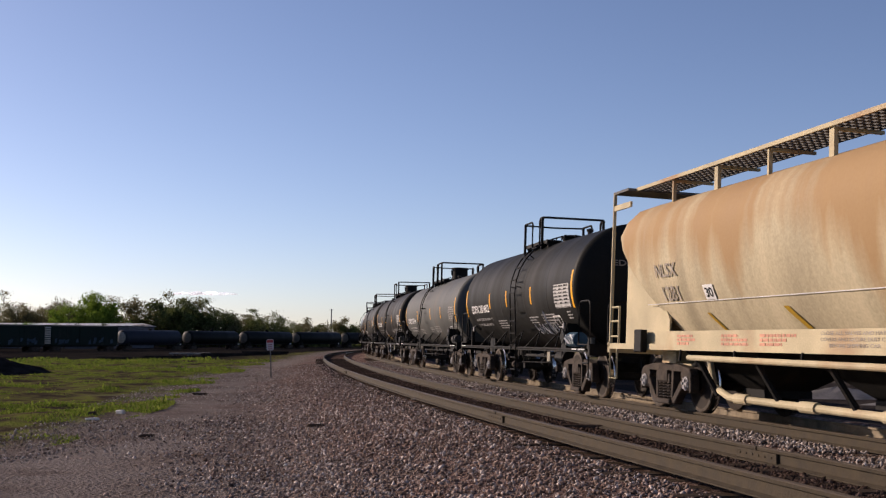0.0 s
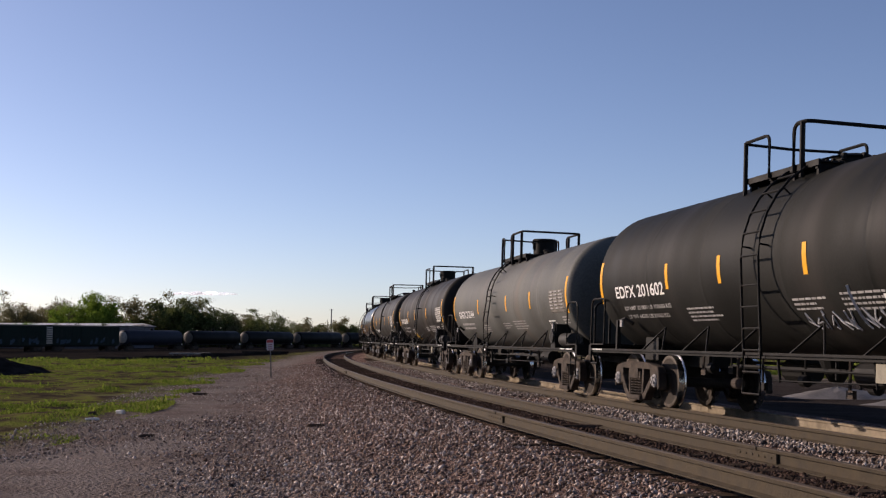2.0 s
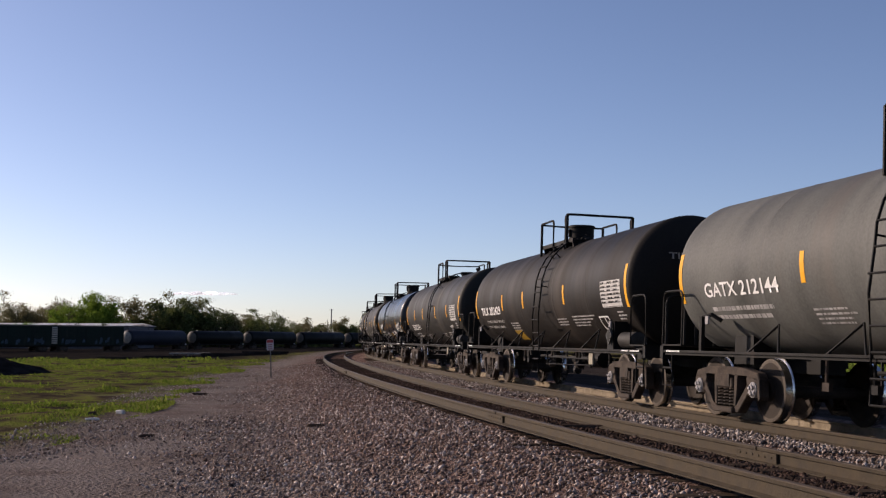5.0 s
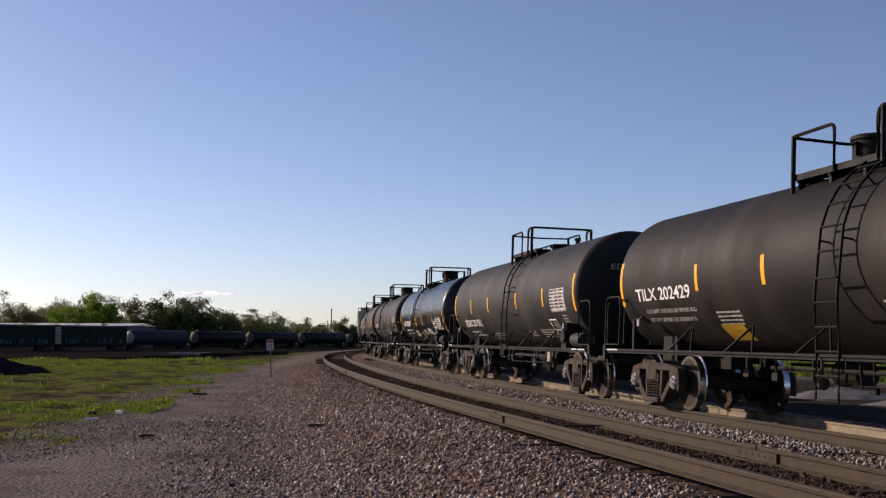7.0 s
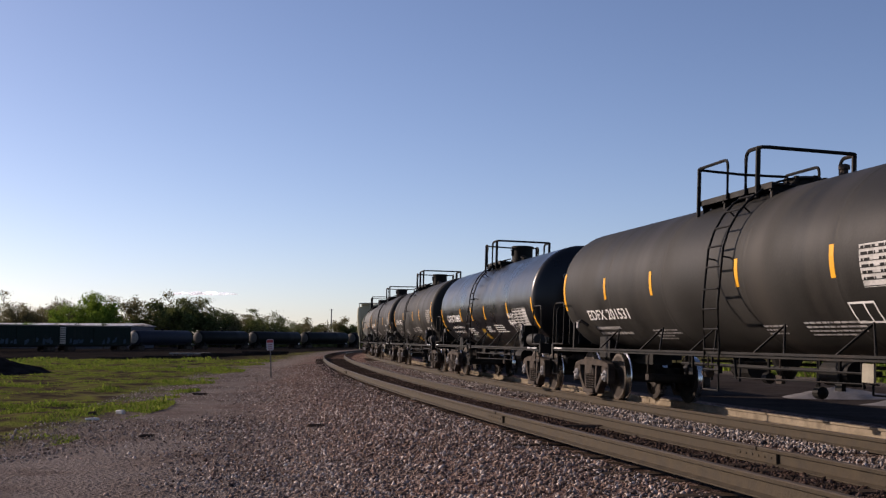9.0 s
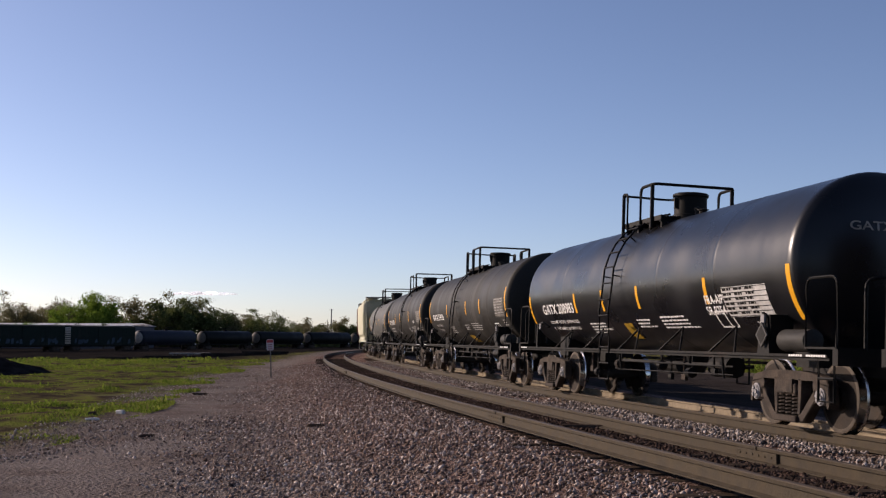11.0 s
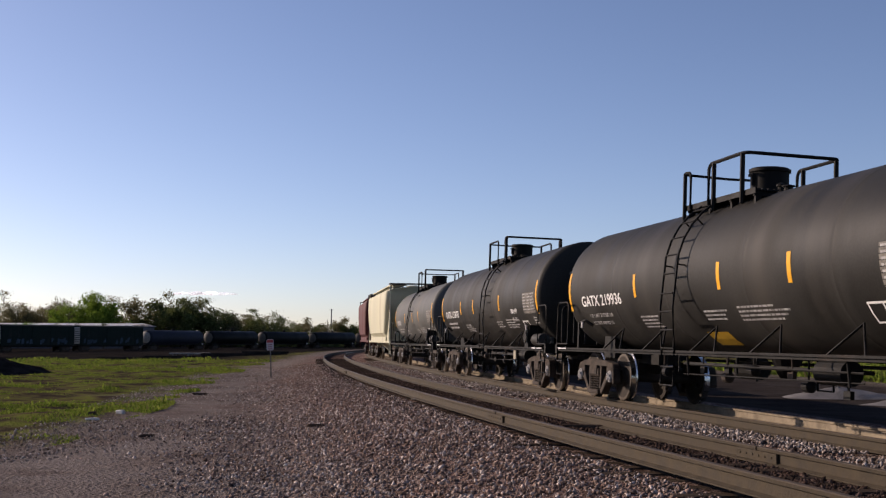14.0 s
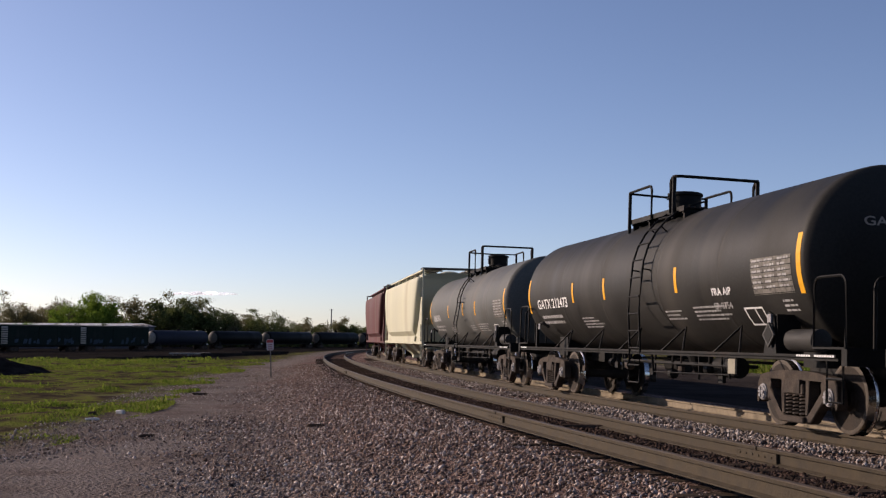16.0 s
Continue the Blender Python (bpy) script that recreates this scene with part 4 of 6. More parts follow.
def hopper_car(paint, tc, length, layers, label, zroof, texts=True, bays=3, trim=None):
    """A covered hopper: bulging body, side sill, roof walk on posts, end ladders, chutes."""
    h, a0 = tc / 2, length / 2
    car = tagged(new("hopper_car"), label, "hopper car", group="covered hoppers of the train")
    shell = MATS[paint]
    bm = bmesh.new()
    loops = []
    for z, back, d in layers:
        a = a0 - back
        r = 0.22
        ring = []
        for cx, cy, q in ((a - r, d - r, 0), (-a + r, d - r, 1), (-a + r, -d + r, 2), (a - r, -d + r, 3)):
            for i in range(4):
                t = math.pi / 2 * (q + i / 3)
                ring.append(bm.verts.new((cx + r * math.cos(t), cy + r * math.sin(t), z)))
            if q in (0, 2):
                g = 1 if q == 0 else -1
                for i in range(1, 12):
                    ring.append(bm.verts.new((g * (a - r) * (1 - 2 * i / 12), g * d, z)))
        loops.append(ring)
    n = len(loops[0])
    for u, v in zip(loops, loops[1:]):
        for k in range(n):
            bm.faces.new((u[k], u[(k + 1) % n], v[(k + 1) % n], v[k]))
    bm.faces.new(loops[0][::-1])
    bm.faces.new(loops[-1])
    part("body", fix(bm), shell, car, smooth=True)
    body_paint, shell = shell, MATS[trim or paint]
    zs = layers[0][0]
    for g in (-1, 1):
        bm = bmesh.new()
        y0, y1 = sorted((g * 1.36, g * 1.40))
        prism(bm, [(-a0 - 0.9, 0.99), (a0 + 0.9, 0.99), (a0 + 0.9, 1.09), (a0 - 1.45, 1.09), (a0 - 1.45, zs + 0.02), (-a0 + 1.45, zs + 0.02), (-a0 + 1.45, 1.09), (-a0 - 0.9, 1.09)], y0, y1)
        part("side_sill", fix(bm), shell, car)
        for e in (-1, 1):
            bm = bmesh.new()
            y0, y1 = sorted((g * 1.29, g * 1.325))
            prism(bm, [(e * (a0 + 0.18), 1.03), (e * (a0 + 0.18), 2.80), (e * (a0 - 0.20), 2.85), (e * (a0 - 1.30), 2.05), (e * (a0 - 1.80), 1.50), (e * (a0 - 1.80), 1.03)], y0, y1)
            part("shear_plate", fix(bm), shell, car, "flat pale plate that closes the end")
    for g in (-1, 1):
        for name, q in (("end_sill", (g * (a0 + 0.84), g * (a0 + 0.92), -1.40, 1.40, 0.92, 1.10)), ("slope_plate", (g * (a0 - 1.1), g * (a0 - 1.04), -1.30, 1.30, 1.0, 2.3)), ("centre_sill", (g * (a0 - 1.4), g * (a0 + 1.1), -0.2, 0.2, 0.74, 1.02)),
                        ("bolster", (g * (h - 0.3), g * (h + 0.3), -1.0, 1.0, 0.78, 1.0))):
            bm = bmesh.new()
            box(bm, *q)
            part(name, fix(bm), shell, car)
    # walk on the roof
    zw = zroof
    bm = bmesh.new()
    for g in (-1, 1):
        for k in range(7):
            y = g * (0.52 + 0.11 * k)
            box(bm, -a0 - 0.1, a0 + 0.1, y - 0.018, y + 0.018, zw - 0.035, zw)
        for x in np.arange(-a0, a0 + 0.1, 0.16):
            box(bm, x - 0.012, x + 0.012, min(g * 0.5, g * 1.2), max(g * 0.5, g * 1.2), zw - 0.03, zw - 0.006)
    for g in (-1, 1):
        x0, x1 = sorted((g * (a0 + 0.1), g * (a0 + 0.86)))
        box(bm, x0, x1, -1.40, 1.40, zw - 0.045, zw)
    part("roof_walk", fix(bm), GRATE, car, "dark grated roof walk")
    for g in (-1, 1):
        bm = bmesh.new()
        box(bm, -a0 - 0.1, a0 + 0.1, g * 1.23 - 0.012, g * 1.23 + 0.012, zw - 0.05, zw + 0.01)
        part("walk_edge", fix(bm), shell, car)
    for i, x in enumerate(np.arange(-a0 + 1.48, a0, 1.68)):
        for y in (-1.17, 1.17):
            bm = bmesh.new()
            w = 0.06 if i % 2 else 0.025
            box(bm, x - w, x + w, y - 0.03, y + 0.03, layers[-2][0] - 0.22, zw - 0.045)
            box(bm, x - 0.03, x + 0.03, min(y, y * 0.4), max(y, y * 0.4), zw - 0.09, zw - 0.045)
            part("walk_post", fix(bm), shell, car)
    for x in np.linspace(-a0 + 1.5, a0 - 1.5, 5):
        bm = bmesh.new()
        lathe(bm, [(layers[-1][0] - 0.02, 0.36), (layers[-1][0] + 0.10, 0.36), (layers[-1][0] + 0.15, 0.2)], 16, "z", (x, 0, 0))
        part("roof_hatch", fix(bm), shell, car)
    for g in (-1, 1):
        for side in (-1, 1):
            bm = bmesh.new()
            x, y = g * (a0 + 0.82), side * 1.38
            tube(bm, [(x, y, 1.05), (x, y, zw)], 0.034)
            tube(bm, [(x - g * 0.42, y, 1.05), (x - g * 0.42, y, 1.78)], 0.022)
            for z in (1.22, 1.5, 1.76):
                tube(bm, [(x, y, z), (x - g * 0.42, y, z)], 0.018)
            tube(bm, [(x, y, 1.0), (x, y, 0.45), (x - g * 0.36, y, 0.45), (x - g * 0.36, y, 1.0)], 0.02)
            box(bm, min(x, x - g * 0.85), max(x, x - g * 0.85), y - 0.02, y + 0.02, zw - 0.36, zw - 0.26)
            part("end_ladder", fix(bm), shell, car, "pale end ladder")
    for x in np.linspace(-a0 * 0.55, a0 * 0.55, bays):
        bm = bmesh.new()
        top, bot = [], []
        for sx, sy in ((-1, -1), (1, -1), (1, 1), (-1, 1)):
            top.append(bm.verts.new((x + sx * 1.5, sy * 1.15, 1.1)))
            bot.append(bm.verts.new((x + sx * 0.3, sy * 0.35, 0.42)))
        for k in range(4):
            bm.faces.new((top[k], top[(k + 1) % 4], bot[(k + 1) % 4], bot[k]))
        bm.faces.new(bot)
        bm.faces.new(top)
        box(bm, x - 0.35, x + 0.35, -0.4, 0.4, 0.32, 0.44)
        part("discharge_chute", fix(bm), STEEL_DARK if texts else shell, car)
    if texts:
        bm = bmesh.new()
        box(bm, -5.95, -5.62, -1.52, -1.402, 0.94, 1.33)
        bmesh.ops.bevel(bm, geom=bm.edges[:], offset=0.015, segments=1, affect="EDGES")
        part("brake_box", fix(bm), STEEL_DARK, car, "dark steel box on the sill")
        bm = bmesh.new()
        tube(bm, [(-h + 1.75, -1.42, 0.88), (h - 1.25, -1.42, 0.84)], 0.045, 10)
        part("side_pipe", fix(bm), shell, car, "long pale pipe along the sill")
        bm = bmesh.new()
        tube(bm, [(-h + 1.6, -1.0, 0.9), (-h + 2.0, -1.10, 0.45), (-h + 2.6, -1.12, 0.31), (h - 1.6, -1.12, 0.27)], 0.055, 10)
        for x in np.arange(-h + 3.0, h - 1.8, 1.9):
            lathe(bm, [(-0.2, 0.078), (0.2, 0.078)], 12, "x", (x, -1.12, 0.31 - 0.04 * (x + h - 2.6) / (2 * h - 4.2)))
        part("discharge_pipe", fix(bm), shell, car, "jointed pale discharge pipe under the car")
        for x in np.arange(-h + 1.4, h - 1.4, 1.9):
            bm = bmesh.new()
            tube(bm, [(x, -1.42, 0.82), (x, -1.40, 1.0)], 0.02)
            part("pipe_hanger", fix(bm), STEEL_DARK, car)
            bm = bmesh.new()
            tube(bm, [(x + 0.5, -1.35, 0.9), (x + 0.8, -1.12, 0.33)], 0.045)
            part("pipe_elbow", fix(bm), STEEL_DARK, car)

        def on_side(x, z, lift=0.022):
            zz = [q[0] for q in layers]
            dd = [q[2] for q in layers]
            return (x, -(np.interp(z, zz, dd) + lift), z)

        L0 = -a0
        lettering("NLSX", 0.30, -5.0, 2.18, GREYTXT, car, width=0.86, place=on_side)
        lettering("1281", 0.32, -4.9, 1.80, GREYTXT, car, width=0.70, place=on_side)

        def rects(name, rs, mat, label):
            bm = bmesh.new()
            for x0, x1, z0, z1, lean in rs:
                k = max(1, int((z1 - z0) / 0.1))
                lo = None
                for i in range(k + 1):
                    z = z0 + (z1 - z0) * i / k
                    hi = [bm.verts.new(on_side(x + lean * (z1 - z) / (z1 - z0), z)) for x in (x0, x1)]
                    if lo:
                        bm.faces.new((lo[0], lo[1], hi[1], hi[0]))
                    lo = hi
            part(name, bm, mat, car, label)
        rects("reflective_strip", [(-3.46, -3.36, 1.32, 1.58, 0.30)], OCHRE, "slanting ochre strip")
        rects("reflective_strip", [(-1.06, -0.92, 1.32, 1.62, 0.34)], OCHRE, "slanting ochre strip")
        rects("number_patch", [(-3.28, -2.94, 1.77, 1.99, 0)], WHITE, "small white patch under a number")
        lettering("30", 0.19, -3.24, 1.81, STEEL_DARK, car, width=0.26, place=lambda x, z: on_side(x, z, 0.027))
        rects("weld_seam", [(-a0 + 1.0, a0 - 1.0, 1.75, 1.762, 0)], WHITE, "pale horizontal seam line")
        rg = random.Random(5)
        rs = []
        for x, wd in ((2.3, 0.7), (3.9, 0.9), (5.1, 1.0)):
            rs += [(L0 + a, L0 + b, 1.22 + w, 1.26 + w, 0) for a, b, w, _ in small_print(x, 0.0, wd, 3, rg, 0.06, 0.04)]
        bm = bmesh.new()
        for x0, x1, z0, z1, _ in rs:
            box(bm, x0, x1, -1.405, -1.401, z0 - 0.02, z1 - 0.02)
        part("stencil", fix(bm), REDTXT, car, "faded red stencilling")
        for i, line in enumerate(("CLOSE ALL VALVES AND HATCH", "COVERS AND SECURE DUST CAPS", "BEFORE SHIPPING CAR")):
            lettering(line, 0.062, 0.02 + 0.2 * (i == 2), 1.225 - 0.075 * i, GREYTXT, car, width=1.55 - 0.45 * (i == 2), place=lambda x, w: (x, -1.404, w))
    for g in (-1, 1):
        bm = bmesh.new()
        box(bm, g * (a0 + 0.95), g * (a0 + 1.35), -0.12, 0.12, 0.74, 0.96)
        part("coupler", fix(bm), TRUCK, car)
    truck(car, h), truck(car, -h)
    return car


GRATE = material("galvanised_grating", (0.10, 0.095, 0.09), 0.6, vary=0.3)
material("tan_hopper_paint", (0.42, 0.355, 0.235), 0.7, vary=0.28, scale=2.0, grain=22, bump=0.08, stain=(0.33, 0.195, 0.085), stain_amount=0.36, streak=True, rise=(1.6, 2.9))
material("pale_tan_trim", (0.46, 0.39, 0.25), 0.7, vary=0.2, scale=1.4, stain=(0.34, 0.20, 0.11), stain_amount=0.18)
material("cream_hopper_paint", (0.50, 0.485, 0.355), 0.65, vary=0.1, scale=0.8, grain=22, bump=0.05, stain=(0.40, 0.36, 0.25), stain_amount=0.15, streak=True)
material("maroon_hopper_paint", (0.10, 0.034, 0.034), 0.65, vary=0.2, scale=0.8, grain=22, bump=0.05, stain=(0.10, 0.05, 0.04), stain_amount=0.2, streak=True)

ROUND = [(1.28, 1.75, 1.10), (1.55, 1.42, 1.28), (1.95, 0.95, 1.46), (2.35, 0.44, 1.56), (2.75, 0.06, 1.60), (3.0, -0.08, 1.59), (3.25, 0.0, 1.50), (3.45, 0.10, 1.32), (3.58, 0.25, 1.0), (3.64, 0.4, 0.55)]
FLAT = [(1.28, 1.6, 1.30), (1.5, 1.3, 1.50), (2.0, 0.8, 1.54), (2.8, 0.25, 1.56), (3.45, 0.0, 1.54), (3.62, 0.0, 1.50), (3.74, 0.02, 1.2), (3.80, 0.05, 0.5)]


def train():
    c = hopper_car("tan_hopper_paint", 11.2, 13.32, ROUND, "rust-streaked tan covered hopper with rounded sides", 3.93, trim="pale_tan_trim")
    MOVES.append((c, -2.76, 5.6))
    rows = [
        ("black", 9.63, -18.06, "EDFX 201602", (-2.88, -0.87, 1.67), 0.42, (-1.15, 0.76, 0.34, 0.68), (3.73, 4.93), None, 1, (-6.10, 5.15), (graffiti,), "matt black tank car with a silver spray tag", {"text_x": -5.36, "text_w": -0.40, "radius": 1.35, "cage_top": 4.25, "weights": ("LD LMT 221800 LB 100600 KG", "LT WT 64300 LB 29165 KG")}),
        ("grey", 11.5, -32.97, "GATX 212144", (-3.26, 0.40, 2.98), -1.13, (-2.11, 0.25, -1.02, 0.28), (4.80, 6.0), -0.41, 2, (-7.10, 6.2), (), "dusty light grey tank car with a valve dome", {"radius": 1.255}),
        ("brown", 11.6, -48.75, "TILX 202429", (-3.70, -1.48, 2.12), 0.52, (-1.54, 1.08, 0.56, 0.78), (4.72, 5.9), -0.76, 3, (-7.0, 6.2), (ochre_square(-3.40, 0.75, -1.27, -0.91),), "brownish black tank car with an ochre square", {"weights": ("LD LMT 218100 LB 98900 KG", "LT WT 67300 LB 30600 KG")}),
        ("charcoal", 12.0, -64.93, "EDFX 201531", (-4.73, -2.34, 1.02, 3.68), 0.56, (-1.44, 1.10, 0.30, 0.80), (4.3, 5.5), None, 4, (-7.3, 6.22), (), "dull charcoal tank car with a plain manway on top", {"text_x": -6.05, "text_w": -0.72}),
        ("gloss", 11.2, -81.0, "GATX 208983", (-3.52, -1.75, 0.20, 3.18), -0.94, (-1.80, 0.22, -0.86, -0.16), (3.76, 5.2), -0.34, 5, (-7.0, 5.9), (ochre_square(-1.02, 0.42, -1.20, -0.80),), "glossy new black tank car with crisp white lettering", {"text_x": -6.0, "text_w": -0.50, "strip_w": (-0.52, -0.10), "end_w": (-0.84, -0.05), "text_size": 0.31, "radius": 1.26, "panel_w": (-0.76, -0.28), "weights": ("LD LMT 197200 LB 89450 KG", "LT WT 65800 LB 29850 KG")}),
        ("charcoal", 11.4, -96.7, "GATX 219936", (-3.14, 0.38, 2.58), -1.13, (-2.03, 0.24, -1.06, 0.28), (4.7, 5.85), -0.48, 6, (-6.95, 6.12), (ochre_square(-0.85, 0.78, -1.40, -1.05),), "dusty charcoal tank car with an ochre square", {"radius": 1.272, "weights": ("LD LMT 217300 LB", "LT WT 68700 LB")}),
        ("charcoal", 11.45, -112.47, "GATX 212473", (-3.60, -1.58, 2.02), 0.60, (-1.52, 1.16, 0.56, 0.82), (4.78, 5.95), -0.68, 7, (-7.05, 6.16), (), "dusty charcoal tank car with a valve dome", {"radius": 1.285, "text_x": -6.35, "text_w": -0.39}),
        ("grey", 11.4, -128.3, "", (-3.0, -0.25, 1.8), -0.2, (-1.59, 1.05, 0.52, 0.76), (4.5, 5.7), -0.70, 8, (-6.9, 5.9), (), "weathered grey tank car ahead of the hoppers", {"text_mat": FADED, "radius": 1.24}),
    ]
    for paint, tc, s0, text, strips, lad, cage, pan, dome, seed, ends, extra, label, kw in rows:
        c = tank_car(paint, tc, label, text, strips, lad, cage, pan, dome, seed, ends, extra, **kw)
        if text == "GATX 212473":
            lettering("FRA AIP", 0.16, 3.38, -0.42, WHITE, c, width=0.68)
            lettering("SR 8754", 0.15, 3.34, -0.64, FADED, c, width=0.62)
        if text == "GATX 208983":
            lettering("FRA-AIP", 0.20, 3.08, -0.52, WHITE, c, width=0.68)
            lettering("SR 8754", 0.20, 3.04, -0.70, WHITE, c, width=0.68)
        MOVES.append((c, s0, tc / 2))
    c = hopper_car("cream_hopper_paint", 11.6, 13.4, FLAT, "cream covered hopper with smooth flat sides", 3.95, texts=False)
    MOVES.append((c, -143.75, 5.8))
    c = hopper_car("maroon_hopper_paint", 11.6, 13.4, FLAT, "maroon covered hopper with smooth flat sides", 3.95, texts=False)
    MOVES.append((c, -159.6, 5.8))


train()

# ---- the yard beyond: a slow train, buildings, trees ----
FAR = []
FAR_DIR = Vector((0.44, 0.898, 0)).normalized()
FAR_Z = -1.18


def far_pose(u):
    p = Vector((-60.7, 215.0, FAR_Z)) + FAR_DIR * u
    return Matrix.Translation(p) @ Matrix.Rotation(math.atan2(FAR_DIR.y, FAR_DIR.x), 4, "Z")


def plain_truck(car, x):
    """Wheels and side frames of a car that stays far off."""
    bm = bmesh.new()
    prism(bm, [(-1.05, 0.62), (-0.5, 0.75), (0.5, 0.75), (1.05, 0.62), (0.9, 0.4), (0.3, 0.15), (-0.3, 0.15), (-0.9, 0.4)], -1.05, -0.95)
    prism(bm, [(-1.05, 0.62), (-0.5, 0.75), (0.5, 0.75), (1.05, 0.62), (0.9, 0.4), (0.3, 0.15), (-0.3, 0.15), (-0.9, 0.4)], 0.95, 1.05)
    box(bm, -0.2, 0.2, -1.0, 1.0, 0.45, 0.8)
    t = part("truck", fix(bm), TRUCK, car)
    t.matrix_basis = pose(x, 0, 0)
    for k in (-0.889, 0.889):
        bm = bmesh.new()
        for g in (-1, 1):
            lathe(bm, [(g * 0.68, 0.47), (g * 0.70, 0.457), (g * 0.81, 0.45), (g * 0.81, 0.38)], 20, "y", (k, 0, 0.457))
        lathe(bm, [(-0.7, 0.08), (0.7, 0.08)], 8, "y", (k, 0, 0.457))
        part("wheelset", fix(bm), WHEEL_FACE, t)


def far_boxcar(u, length):
    car = tagged(new("boxcar"), "dark green boxcar with faded spray paint along its side", "boxcar", group="cars of the far yard train")
    a = length / 2 - 0.7
    green = material("dark_green_boxcar", (0.007, 0.014, 0.011), 0.7, vary=0.3, scale=0.6, stain=(0.03, 0.03, 0.025), stain_amount=0.2)
    # sunlight on the near end, painted as a pale colour on its ribs
    pale = material("sunlit_end_colour", (0.55, 0.53, 0.47), 0.7, vary=0.2)
    bm = bmesh.new()
    box(bm, -a, a, -1.5, 1.5, 1.05, 4.35)
    part("body", fix(bm), green, car)
    bm = bmesh.new()
    box(bm, -0.05, 0.05, -1.53, -1.5, 1.1, 4.3)
    rib = part("side_rib", fix(bm), green, car)
    for i, x in enumerate(np.linspace(-a + 0.3, a - 0.3, 16)):
        if i:
            share("side_rib", rib, pose(x, 0, 0), car)
        else:
            rib.matrix_basis = pose(x, 0, 0)
    bm = bmesh.new()
    prism_pts = [(-1.55, 4.35), (-0.8, 4.55), (0.8, 4.55), (1.55, 4.35), (1.55, 4.30), (-1.55, 4.30)]
    va = [bm.verts.new((-a - 0.02, y, z)) for y, z in prism_pts]
    vb = [bm.verts.new((a + 0.02, y, z)) for y, z in prism_pts]
    bm.faces.new(va)
    bm.faces.new(vb[::-1])
    for i in range(6):
        bm.faces.new((va[i], vb[i], vb[(i + 1) % 6], va[(i + 1) % 6]))
    part("roof", fix(bm), green, car)
    for k in range(8):
        bm = bmesh.new()
        box(bm, -a - 0.07, -a - 0.02, -1.3, 1.3, 1.3 + 0.38 * k, 1.55 + 0.38 * k)
        part("end_rib", fix(bm), pale, car, "end rib coloured pale for the sun on it")
    bm = bmesh.new()
    box(bm, -a, a, -1.2, 1.2, 0.85, 1.05)
    box(bm, -length / 2, length / 2, -0.15, 0.15, 0.75, 0.95)
    part("underframe", fix(bm), STEEL_DARK, car)
    bm = bmesh.new()
    box(bm, -1.6, 1.6, -1.58, -1.53, 1.15, 4.2)
    part("sliding_door", fix(bm), green, car)
    rng = random.Random(int(u * 7))
    for k in range(14):
        bm = bmesh.new()
        x = rng.uniform(-a + 0.5, a - 1.2)
        z = rng.uniform(1.15, 1.6)
        prism(bm, [(x, z), (x + rng.uniform(0.3, 0.9), z + 0.1), (x + rng.uniform(0.4, 1.0), z + rng.uniform(0.5, 1.0)), (x + 0.1, z + rng.uniform(0.4, 0.9))], -1.60, -1.585)
        part("spray_letter", fix(bm), material("faded_blue_spray", (0.035, 0.055, 0.075), 0.7, vary=0.3), car, "faded blue spray letter")
    plain_truck(car, -a + 1.6), plain_truck(car, a - 1.6)
    FAR.append((car, u + length / 2))


def far_tank(u, length, colour_name, colour, label):
    car = tagged(new("tank_car"), label, "tank car", group="cars of the far yard train")
    a = length / 2 - 1.6
    bm = bmesh.new()
    prof = [(-a - 0.5 * math.cos(t), 1.42 * math.sin(t)) for t in np.linspace(0, math.pi / 2, 7)]
    prof += [(-x, r) for x, r in prof[::-1]]
    lathe(bm, prof, 32, "x", (0, 0, 2.42))
    part("tank", fix(bm), material(colour_name, colour, 0.55, vary=0.25, scale=0.5, streak=True), car, smooth=True)
    # added cap whose paler colour stands in for sun on the head
    bm = bmesh.new()
    lathe(bm, [(-a - 0.56, 0.2), (-a - 0.54, 0.7), (-a - 0.35, 1.1), (-a - 0.32, 1.05)], 24, "x", (0, 0, 2.42))
    pale = colour[2] > 0.02
    part("tank_head", fix(bm), material("sunlit_tank_head", (0.30, 0.28, 0.25), 0.7) if pale else material("dim_sunlit_tank_head", (0.085, 0.075, 0.062), 0.7), car, "tank head coloured pale for the sun on it" if pale else "tank head coloured a little paler for the sun on it", smooth=True)
    bm = bmesh.new()
    box(bm, 7.4, 7.7, -1.40, -1.365, 1.0, 1.25)
    part("placard", fix(bm), WHITE, car, "small white placard")
    bm = bmesh.new()
    box(bm, -length / 2 + 0.5, length / 2 - 0.5, -1.36, 1.36, 0.95, 1.08)
    part("underframe", fix(bm), STEEL_DARK, car)
    bm = bmesh.new()
    lathe(bm, [(3.7, 0.3), (4.1, 0.3), (4.15, 0.2)], 14, "z", (0, 0, 0))
    part("valve_dome", fix(bm), STEEL_DARK, car)
    for g in (-1, 1):
        bm = bmesh.new()
        box(bm, g * (a - 0.6) - 0.3, g * (a - 0.6) + 0.3, -1.1, 1.1, 0.8, 1.7)
        part("saddle", fix(bm), STEEL_DARK, car)
    bm = bmesh.new()
    tube(bm, [(-1.2, -0.7, 3.8), (-1.2, -0.7, 4.4), (1.2, -0.7, 4.4), (1.2, -0.7, 3.8)], 0.03)
    tube(bm, [(-1.2, 0.7, 3.8), (-1.2, 0.7, 4.4), (1.2, 0.7, 4.4), (1.2, 0.7, 3.8)], 0.03)
    part("top_railing", fix(bm), STEEL_DARK, car)
    plain_truck(car, -a + 0.6), plain_truck(car, a - 0.6)
    FAR.append((car, u + length / 2))


